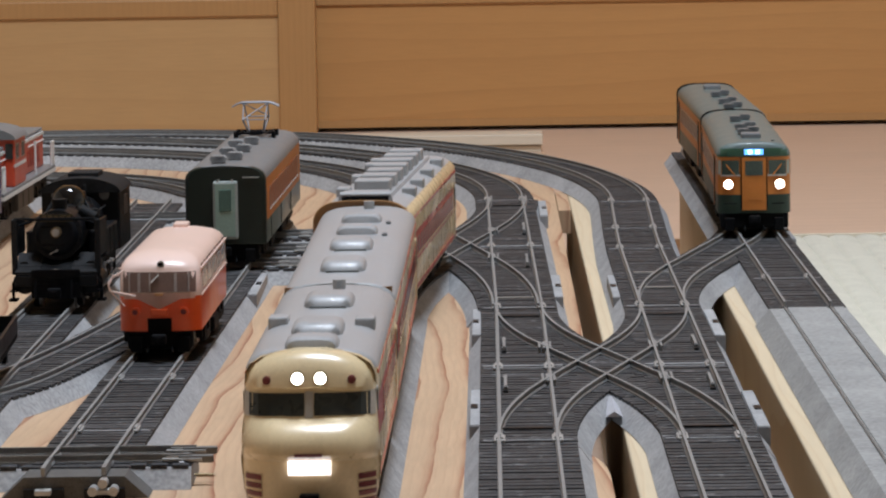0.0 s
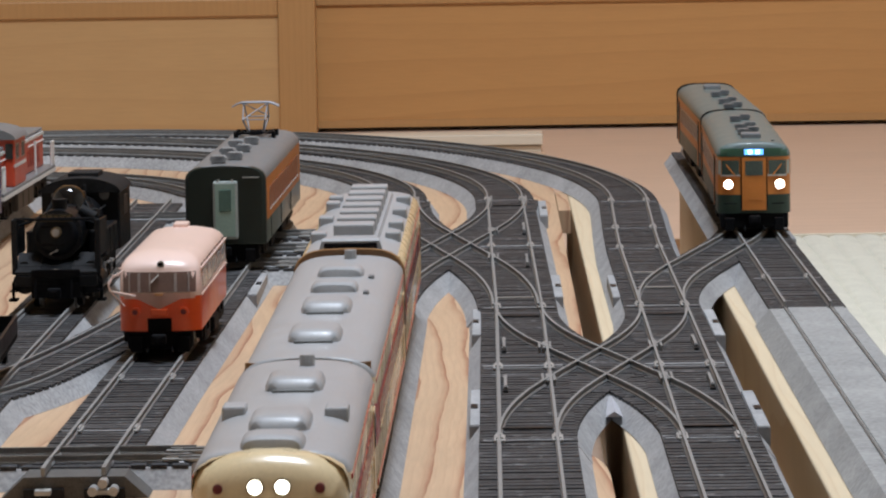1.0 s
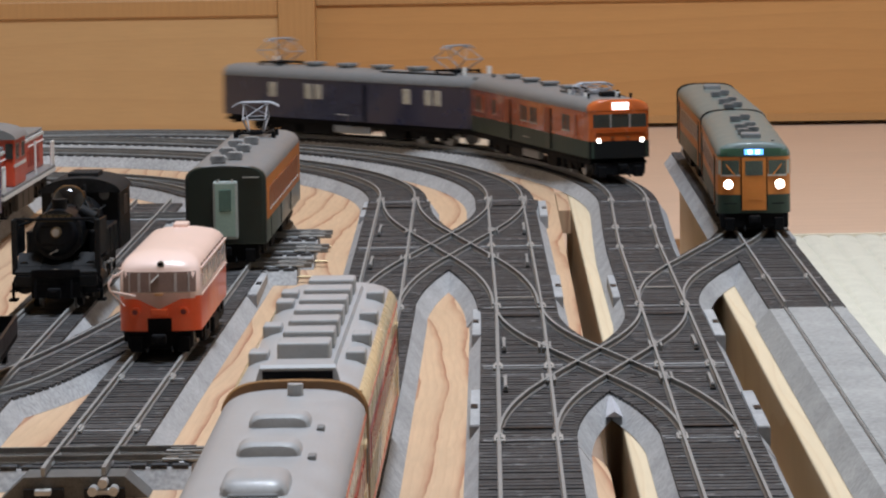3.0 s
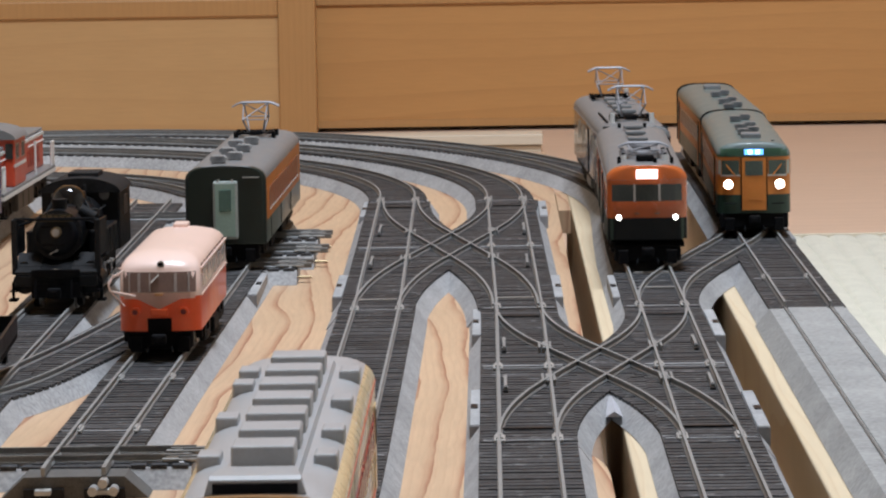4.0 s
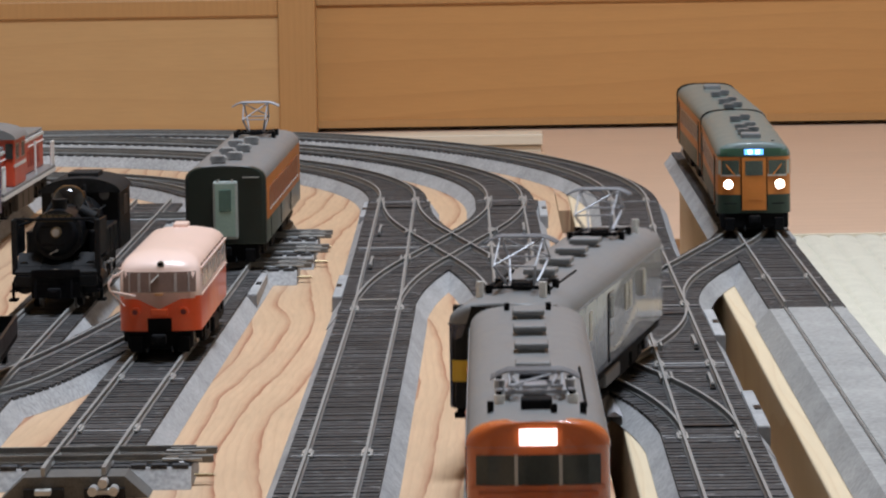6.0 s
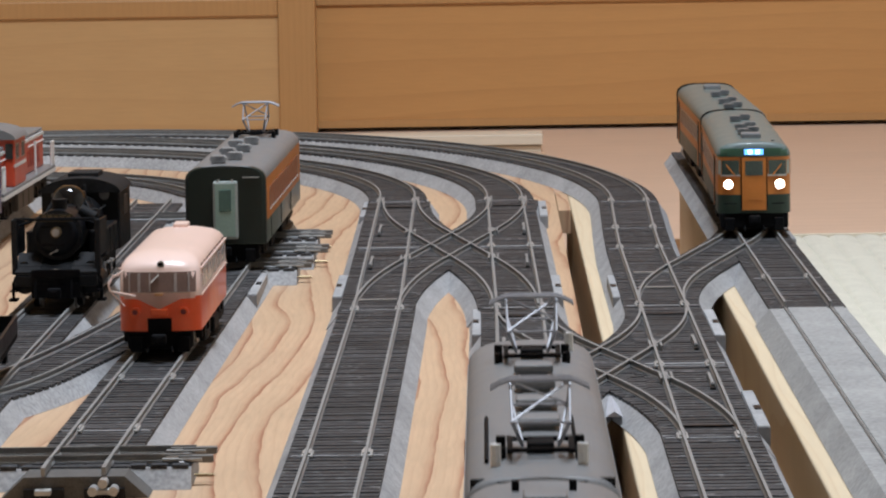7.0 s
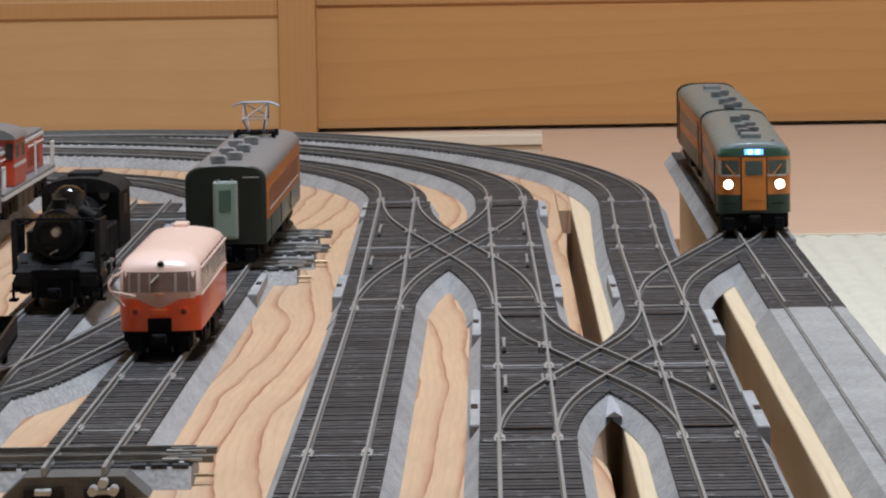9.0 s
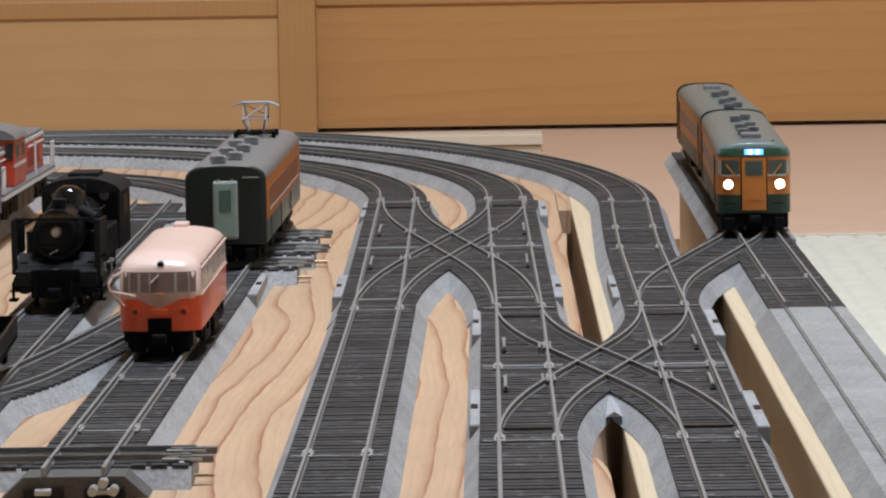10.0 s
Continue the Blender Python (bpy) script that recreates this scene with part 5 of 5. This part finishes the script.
    sb = part("smokebox", T((0.020, 0, 0.0278), (0.036, 0, 0.0278), 0.0098, 28), SMOKEBOX, c, smooth=40)
    part("smokebox_ring", T((0.0360, 0, 0.0278), (0.0366, 0, 0.0278), 0.0090, 28), GREYBLACK, sb, smooth=40)
    part("smokebox_door", dome(bmesh.new(), (0.0366, 0, 0.0278), 0.0082, (1, 0, 0), 0.0022, 24), SMOKEBOX, sb, smooth=40)
    part("door_handle", T((0.0388, -0.0030, 0.0205), (0.0394, 0.0005, 0.0222), 0.0004, 6), GEAR, sb)
    for k in range(2):
        part("hinge", B(0.0370, 0.0385, -0.0060, 0.0030, 0.0238 + k * 0.0070, 0.0246 + k * 0.0070), BLACK, sb)
    part("chimney", T((0.027, 0, 0.0360), (0.027, 0, 0.0412), 0.0026, 20, 0.0031), GREYBLACK, c, smooth=40)
    part("pump", T((0.018, 0.0115, 0.0285), (0.018, 0.0115, 0.0365), 0.0026, 14), GREYBLACK, c, smooth=40)
    part("feed_heater", T((0.020, 0.0070, 0.0362), (0.020, 0.0128, 0.0330), 0.0026, 14), GREYBLACK, c, smooth=40)
    dm = part("dome", T((-0.003, 0, 0.0350), (-0.003, 0, 0.0392), 0.0068, 24, 0.0064), GLOSSBLACK, c, smooth=40)
    part("dome_top", dome(bmesh.new(), (-0.003, 0, 0.0392), 0.0064, (0, 0, 1), 0.0052, 24), GLOSSBLACK, dm, smooth=70)
    part("sand_box", T((-0.022, 0, 0.0355), (-0.022, 0, 0.0402), 0.0050, 20, 0.0042), BOILER, c, smooth=40)
    part("safety_valve", T((-0.032, 0.0025, 0.0365), (-0.032, 0.0025, 0.0420), 0.0010, 10), GREYBLACK, c)
    lm = part("headlamp", T((0.0382, 0, 0.0292), (0.0410, 0, 0.0292), 0.0021, 18), BRASS, c)
    part("lens", dome(bmesh.new(), (0.0410, 0, 0.0292), 0.0016, (1, 0, 0), 0.0006), FRAME, lm)
    pl = part("number_plate", B(0.0378, 0.0386, -0.0066, 0.0066, 0.0332, 0.0362), mat("dim_brass_plate", (0.06, 0.048, 0.03), 0.45, metal=0.5), c)
    for k in range(5):
        part("plate_bar", B(0.0385, 0.0389, -0.0056 + k * 0.0024, -0.0040 + k * 0.0024, 0.0338, 0.0356), BRASS, pl)
    part("front_rail", T((0.0412, -0.0162, 0.0345), (0.0412, 0.0162, 0.0345), 0.0006, 6), BLACK, c)
    # cab with arched roof
    cab = part("cab", B(-0.078, -0.040, -0.0160, 0.0160, 0.0150, 0.0385, bevel=0.0006), BOILER, c)
    for sd in (-1, 1):
        part("cab_window", T((-0.0402, sd * 0.0098, 0.0372), (-0.0394, sd * 0.0098, 0.0372), 0.0021, 16), mat("grey_cab_glass", (0.16, 0.17, 0.18), 0.15), cab)
        part("side_opening", B(-0.066, -0.052, sd * 0.0160 - 0.0003, sd * 0.0160 + 0.0003, 0.0280, 0.0360), GLASS, cab)
        part("cab_step", B(-0.066, -0.054, sd * 0.0160 - 0.0012, sd * 0.0160 + 0.0012, 0.0050, 0.0060), BLACK, cab)
    prof = [(0.0166 * math.sin(a), 0.0380 + 0.0062 * math.cos(a)) for a in [radians(-88 + 176 * i / 14) for i in range(15)]]
    part("cab_roof", prism(prof, -0.080, -0.0385), GREYBLACK, c, smooth=40)
    part("roof_hatch", B(-0.068, -0.050, -0.0062, 0.0062, 0.0432, 0.0456, bevel=0.0005), GREYBLACK, c)
    for k in range(3):
        part("bunker_rail", T((-0.080 - k * 0.002, -0.012, 0.036 + k * 0.002), (-0.080 - k * 0.002, 0.012, 0.036 + k * 0.002), 0.0004, 6), GREYBLACK, c)
    coupler(c, 0.044)
    for y in (0.006, -0.008):
        part("hose", T((0.0445, y, 0.0110), (0.0455, y, 0.0040), 0.0006, 6), BLACK, c)
    return c


steam_loco().matrix_world = pose(XF + 0.0035, 1.678, 0, 0, 0, -91.5)


def diesel_loco():
    c = thing("diesel_locomotive", "red model diesel locomotive with grey hood and white rails", "model locomotive")
    part("running_board", B(-0.095, 0.095, -0.0176, 0.0176, 0.0150, 0.0165, bevel=0.0003), ROOF, c)
    part("frame_stripe", B(-0.095, 0.095, -0.0178, 0.0178, 0.0132, 0.0150), WHITE, c)
    part("frame", B(-0.090, 0.090, -0.0135, 0.0135, 0.0060, 0.0130), BLACK, c)
    for k in (-1, 1):
        hd = part("hood", B(-0.014 if k > 0 else -0.088, 0.0875 if k > 0 else -0.054, -0.0125, 0.0125, 0.0165, 0.0342, bevel=0.0012), LOCORED, c)
        part("hood_top", B(-0.014 if k > 0 else -0.089, 0.0882 if k > 0 else -0.054, -0.0122, 0.0122, 0.0343, 0.0362, bevel=0.0008), ROOF, hd)
        part("stripe", B(-0.014 if k > 0 else -0.0882, 0.0877 if k > 0 else -0.054, -0.0128, 0.0128, 0.0326, 0.0341), WHITE, hd)
        for j in range(5):
            part("grille", B(k * 0.030 + k * j * 0.009 - 0.003, k * 0.030 + k * j * 0.009 + 0.003, -0.0129, 0.0129, 0.0200, 0.0280), mat("red_grille", (0.36, 0.045, 0.025), 0.5), hd)
        for sd in (-1, 1):
            for x in (0.0935, 0.0860):
                part("handrail", T((k * x, sd * 0.0168, 0.0150), (k * x, sd * 0.0168, 0.0285), 0.0006, 6), WHITE, c)
            part("handrail", T((k * 0.0935, sd * 0.0168, 0.0285), (k * 0.0860, sd * 0.0168, 0.0285), 0.0006, 6), WHITE, c)
            part("handrail", T((k * 0.030, sd * 0.0160, 0.0165), (k * 0.030, sd * 0.0160, 0.0330), 0.0006, 6), WHITE, c)
        bogie(c, k * 0.060, 0.024)
        for sd in (-1, 1):
            part("handrail", T((k * 0.0860, sd * 0.0168, 0.0285), (k * 0.0935, sd * 0.0168, 0.0165), 0.0005, 6), WHITE, c)
            part("step", B(k * 0.086 - 0.003, k * 0.086 + 0.003, sd * 0.0160 - 0.0016, sd * 0.0160 + 0.0016, 0.0040, 0.0048), BLACK, c)
            part("hood_rail", T((k * 0.0300, sd * 0.0128, 0.0300), (k * 0.0860, sd * 0.0128, 0.0300), 0.0004, 6), WHITE, c)
    cab = part("cab", B(-0.054, -0.014, -0.0172, 0.0172, 0.0165, 0.0400, bevel=0.0010), LOCORED, c)
    for sd in (-1, 1):
        for x in (-0.044, -0.024):
            side_window(cab, x, 0.0100, 0.0300, 0.0365, 0.0172, sides=(sd,))
        part("stripe", B(-0.054, -0.014, sd * 0.0172 - 0.0002, sd * 0.0172 + 0.0003, 0.0258, 0.0275), WHITE, cab)
        for k in (-1, 1):
            part("end_window", B(-0.034 + k * 0.0200 - 0.0004, -0.034 + k * 0.0200 + 0.0004, sd * 0.0148 - 0.0018, sd * 0.0148 + 0.0018, 0.0300, 0.0375), GLASS, cab)
    prof = [(0.0182 * math.sin(a), 0.0392 + 0.0062 * math.cos(a)) for a in [radians(-88 + 176 * i / 12) for i in range(13)]]
    part("cab_roof", prism(prof, -0.0555, -0.0125), ROOF, c, smooth=40)
    part("exhaust", B(-0.034, -0.024, -0.005, 0.005, 0.0448, 0.0480, bevel=0.0006), SMOKEBOX, c)
    for x in (-0.02, 0.0, 0.02):
        part("fuel_tank", B(x - 0.009, x + 0.009, -0.0150, 0.0150, 0.0025, 0.0118, bevel=0.0008), mat("dusty_black", (0.05, 0.045, 0.04), 0.6), c)
    return c


diesel_loco().matrix_world = pose(-0.2435, 2.080, 0, 0, 0, 88.5)


def side_coach(L):
    c = thing("passenger_coach", "deep violet blue model passenger coach on a siding", "model train car")
    sh = box_shape(L, r=0.002, bow=0.0)
    VIOLET = mat("violet_blue_paint", (0.045, 0.04, 0.16), 0.35, var=0.08)
    part("lower_body", sh.band(0.009, 0.020), VIOLET, c, smooth=35)
    part("upper_body", sh.band(0.0205, 0.0365), VIOLET, c, smooth=35)
    part("waist_stripe", sh.band(0.020, 0.0205), WHITE, c)
    part("roof", sh.band(0.0365, 0.0450), ROOF, c, smooth=50)
    for i in range(12):
        side_window(c, -L / 2 + 0.02 + i * 0.017, 0.010, 0.0245, 0.0320, BODY_W)
    for x in (-0.08, 0.08):
        bogie(c, x)
    underframe(c, L)
    return c


side_coach(0.235).matrix_world = pose(-0.2462, 1.857, 0, 0, 0, 90)


def flat_wagon():
    c = thing("goods_wagon", "black model goods wagon with a worn frame", "model wagon")
    part("floor", B(-0.045, 0.045, -0.0150, 0.0150, 0.0095, 0.0118, bevel=0.0004), BLACK, c)
    for sd in (-1, 1):
        part("side_board", B(-0.045, 0.045, sd * 0.0146 - 0.0005, sd * 0.0146 + 0.0005, 0.0118, 0.0175), SMOKEBOX, c)
        part("sole_bar", B(-0.043, 0.043, sd * 0.0105 - 0.0008, sd * 0.0105 + 0.0008, 0.0065, 0.0095), BLACK, c)
    part("end_board", B(0.0442, 0.0452, -0.0146, 0.0146, 0.0118, 0.0175), SMOKEBOX, c)
    coupler(c, 0.045)
    for x in (-0.025, 0.025):
        for sd in (-1, 1):
            part("wheel", T((x, sd * 0.0072, 0.0052), (x, sd * 0.0096, 0.0052), 0.0052, 18), WHEEL, c)
            part("axle_guard", B(x - 0.004, x + 0.004, sd * 0.0120 - 0.0007, sd * 0.0120 + 0.0007, 0.0035, 0.0095), BLACK, c)
    return c


flat_wagon().matrix_world = pose(-0.1770, 1.405, 0, 0, 0, 92)

# ---- turnout details ----


def clip_block(x, y, side, length=0.085):
    """A grey mounting block on the flank of a turnout, with a small square hole."""
    c = thing("mounting_block", "grey plastic mounting block with a small square hole", "mounting block", group="mounting blocks on the turnouts")
    a, b = sorted((x - side * 0.0012, x + side * 0.0028))
    part("block", B(a, b, y - length / 2, y + length / 2, BOARD, TIE_TOP - 0.0006, bevel=0.0004), BALLAST, c)
    xc = x + side * 0.0014
    # Raised black block; the darkness inside the hole is its colour.
    part("hole", B(xc - 0.0011, xc + 0.0011, y - 0.0050, y + 0.0050, TIE_TOP - 0.0012, TIE_TOP - 0.0004), BLACKPL, c)
    # Darker grey face carries the shade of the notch below the hole.
    bm = bmesh.new()
    yn = y - length / 2
    vs = [bm.verts.new(v) for v in ((a, yn, BOARD), (b, yn, BOARD), (b, yn, TIE_TOP - 0.0012), (a, yn, TIE_TOP - 0.0012))]
    ws = [bm.verts.new((v.co.x, v.co.y - 0.0006, v.co.z)) for v in vs]
    bm.faces.new(vs), bm.faces.new(ws[::-1])
    for i in range(4):
        j = (i + 1) % 4
        bm.faces.new((vs[i], ws[i], ws[j], vs[j]))
    part("end_plate", bm, mat("notch_grey", (0.26, 0.26, 0.27), 0.7), c)
    return c


for x, y, side in ((XA - 0.0150, 2.105, -1), (XA - 0.0150, 1.735, -1), (XB - 0.0150, 1.595, -1), (XB - 0.0150, 1.350, -1), (XB + 0.0150, 2.095, 1), (XB + 0.0155, 1.722, 1),
                   (XC - 0.0150, 1.718, -1), (XC + 0.0165, 1.583, 1), (XC + 0.0165, 1.338, 1), (XE + 0.0215, 1.748, 1), (XD + 0.0120, 1.955, 1)):
    clip_block(x, y, side)


def guard_rail(x, y, length=0.05):
    c = thing("guard_rail", "short metal guard rail beside a running rail", "guard rail", group="guard rails of the crossings")
    bm = B(x - 0.0005, x + 0.0005, y - length / 2, y + length / 2, TIE_TOP, -0.0004)
    for e in (-1, 1):
        box(bm, x - 0.0007, x + 0.0007, y + e * length * 0.46 - 0.002, y + e * length * 0.46 + 0.002, TIE_TOP, -0.0008)
    part("bar", bm, RAIL, c)
    part("chair", B(x - 0.0008, x + 0.0008, y - length / 2 - 0.003, y - length / 2, TIE_TOP, TIE_TOP + 0.0007), BLACKPL, c)


def tie_bar(x, y, material=None, half=0.0078):
    c = thing("point_tie_bar", "thin cross bar between the point blades", "tie bar", group="point tie bars")
    part("bar", B(x - half, x + half, y - 0.0012, y + 0.0012, TIE_TOP, TIE_TOP + 0.0006), material or JOINER, c)


def frog(x, y, side):
    c = thing("crossing_frog", "small cast metal crossing nose between rails", "crossing frog", group="crossing frogs")
    bm = B(x - 0.0009, x + 0.0009, y - 0.009, y + 0.009, TIE_TOP, -0.0005, bevel=0.0003)
    for e in (-1, 1):
        box(bm, x + e * 0.0019 - 0.0004, x + e * 0.0019 + 0.0004, y - 0.010, y + 0.008, TIE_TOP, -0.0004)
    part("nose", bm, RAIL, c)


for x0, x1, ya, yb in ((XA + 0.001, XB - 0.001, S1_NEAR, S1_FAR), (XB, XC, S2_NEAR, S1_NEAR)):
    Ls = yb - ya
    h = GAUGE / 2
    for u in (0.36, 0.66):
        guard_rail(x0 - h + 0.0021, ya + Ls * u, Ls * 0.075)
        guard_rail(x1 + h - 0.0021, ya + Ls * u, Ls * 0.075)
    for u in (0.385, 0.635):
        frog(x0 + h, ya + Ls * u, 1)
        frog(x1 - h, ya + Ls * u, -1)
    for xx in (x0, x1):
        tie_bar(xx, ya + Ls * 0.075, BLACKPL if x0 > 0 else None)
        tie_bar(xx, ya + Ls * 0.925, BLACKPL)
        tie_bar(xx, ya + Ls * 0.500, BALLAST, half=0.0137)
for u in (1.70, 1.76):
    tie_bar(XC + 0.001, u)

# pale fillets at the tips of the wedges between diverging beds
for x, y0, y1, s in ((0.0388, 1.405, 1.345, 1), (0.0945, 1.845, 1.790, 0.8)):
    bm = bmesh.new()
    tip, a, b = (x, y0, TIE_TOP - 0.0010), (x - 0.0028, y1, BOARD + 0.003), (x + 0.0028, y1, BOARD + 0.003)
    ridge = (x, y1, TIE_TOP - 0.0022)
    vs = [bm.verts.new(v) for v in (tip, a, b, ridge, (x, y0, BOARD + 0.002))]
    for q in ((0, 1, 3), (0, 3, 2), (1, 4, 2, 3), (0, 4, 1), (0, 2, 4)):
        bm.faces.new([vs[i] for i in q])
    tagged(part("bed_fillet", bm, mat("pale_fillet", (0.46, 0.46, 0.49), 0.7, var=0.15, scale=400)), "pale grey fillet at the tip of two track beds", "track fillet", "fillets between track beds")

# open end of the crossing piece in front
end = thing("crossing_end", "dark open end of a crossing track with metal joiners", "crossing track")
bm = loft(bmesh.new(), [[(XE - 0.0018 + o * k, y, z) for o, z in ((-0.0215, BOARD + 0.0001), (-0.0145, TIE_TOP - 0.0005), (0.0145, TIE_TOP - 0.0005), (0.0215, BOARD + 0.0001))] for y, k in ((1.208, 1.0), (1.224, 1.0))])
part("end_face", bm, mat("dim_brown_plastic", (0.10, 0.095, 0.088), 0.7, var=0.3, scale=200), end)
for sd in (-1, 1):
    x = XE - 0.0018 + sd * (GAUGE / 2 + 0.0005)
    part("rail", B(x - 0.0006, x + 0.0006, 1.206, 1.2255, TIE_TOP, 0.0), RAIL, end)
    # Solid black block puts the shade of an opening into colour.
    part("foot_gap", B(x - 0.0058, x + 0.0058, 1.2062, 1.2085, BOARD + 0.0002, BOARD + 0.0032), BLACKPL, end)
    bm = B(x - 0.0024, x + 0.0024, 1.2030, 1.2075, BOARD + 0.0018, BOARD + 0.0034, bevel=0.0004)
    if sd > 0:
        for e in (-1, 0, 1):
            tube(bm, (x + e * 0.0030, 1.2015, BOARD + 0.0030 + (0.0022 if e == 0 else 0)), (x + e * 0.0030, 1.2075, BOARD + 0.0030 + (0.0022 if e == 0 else 0)), 0.0014, 12)
    part("joiner_housing", bm, JOINER, end)


def rail_stub(x, y):
    """Joiner tongues that stick out at the end of a crossing track."""
    c = thing("joiner_tongue", "grey metal joiner tongues at a track end", "rail joiner", group="joiner tongues")
    for sd in (-1, 1):
        part("tongue", B(x - 0.004, x + 0.0062, y + sd * (GAUGE / 2 + 0.0005) - 0.0014, y + sd * (GAUGE / 2 + 0.0005) + 0.0014, TIE_TOP - 0.0004, TIE_TOP + 0.0018, bevel=0.0003), mat("dull_joiner", (0.20, 0.195, 0.185), 0.5, metal=0.4), c)
    part("plug", T((x, y - 0.004, BOARD + 0.0022), (x + 0.0058, y - 0.004, BOARD + 0.0022), 0.0005, 6), BRASS, c)


for x, y in ((-0.0885, 1.242), (-0.0795, 1.955), (-0.0785, 1.885), (-0.083, 1.818)):
    rail_stub(x, y)

# ---- train movements ----
CREAM_PATH = Path(B_BEND[::-1] + s_curve(XB - 0.001, S1_FAR - 0.002, XA + 0.0012, S1_NEAR) + [(XA - 0.0008, 1.236), (-0.0490, 1.02), (-0.0492, 0.86), (-0.0680, NEAR)])
MAIL_PATH = Path(C_BEND[::-1] + [(XC - 0.0002, 1.866)] + s_curve(XC, S1_NEAR, XB, S2_NEAR) + [(XB, NEAR)])


def head_at(path, table):
    """Distance of the train's head along its path, from rows of time and place."""
    ts = [r[0] for r in table]
    ss = [path.near(r[1], r[2]) for r in table]
    v0, v1 = (ss[1] - ss[0]) / (ts[1] - ts[0]), (ss[-1] - ss[-2]) / (ts[-1] - ts[-2])

    def raw(t):
        if t < ts[0]:
            return ss[0] + v0 * (t - ts[0])
        if t > ts[-1]:
            return ss[-1] + v1 * (t - ts[-1])
        return float(np.interp(t, ts, ss))

    return lambda t: sum(raw(t + d) for d in (-0.24, -0.12, 0.0, 0.12, 0.24)) / 5


def run(car, path, s, offset, bogies):
    """Keys a car whose centre trails the head by offset."""
    rows = []
    for i in range(101):
        t = i * 0.1
        c = s(t) - offset
        a, b = path.at(c + bogies / 2), path.at(c - bogies / 2)
        mid, d = (a + b) / 2, a - b
        rows.append((t, pose(mid.x, mid.y, 0, 0, 0, math.degrees(math.atan2(d.y, d.x)))))
    walk(car, rows)


def motions():
    s = head_at(CREAM_PATH, [(0, XA, 1.094), (0.5, XA, 1.000), (1.0, XA, 0.903), (1.5, XA, 0.820), (2.0, XA, 0.738), (2.5, XA, 0.655), (3.8, XA, 0.418), (4.2, XA, 0.335), (4.5, XA, 0.268), (6.0, XA, -0.04)])
    run(cream[0], CREAM_PATH, s, 0.095, 0.128)
    run(cream[1], CREAM_PATH, s, 0.190 + 0.141, 0.190)
    run(cream[2], CREAM_PATH, s, 0.190 + 0.282 + 0.128, 0.172)
    s = head_at(MAIL_PATH, [(1.5, -0.243, 2.676), (2.0, -0.1110, 2.6180), (2.5, 0.0000, 2.440), (2.7, 0.0300, 2.355), (3.8, XC, 1.857), (4.0, XC, 1.755), (4.2, XC, 1.668), (4.5, XC, 1.565), (5.0, 0.0130, 1.340), (5.5, XB, 1.160), (5.7, XB, 1.08), (6.8, XB, 0.708), (7.0, XB, 0.634), (7.5, XB, 0.447), (8.0, XB, 0.257)])
    run(mail[0], MAIL_PATH, s, 0.128, 0.16)
    run(mail[1], MAIL_PATH, s, 0.128 + 0.256, 0.16)


motions()
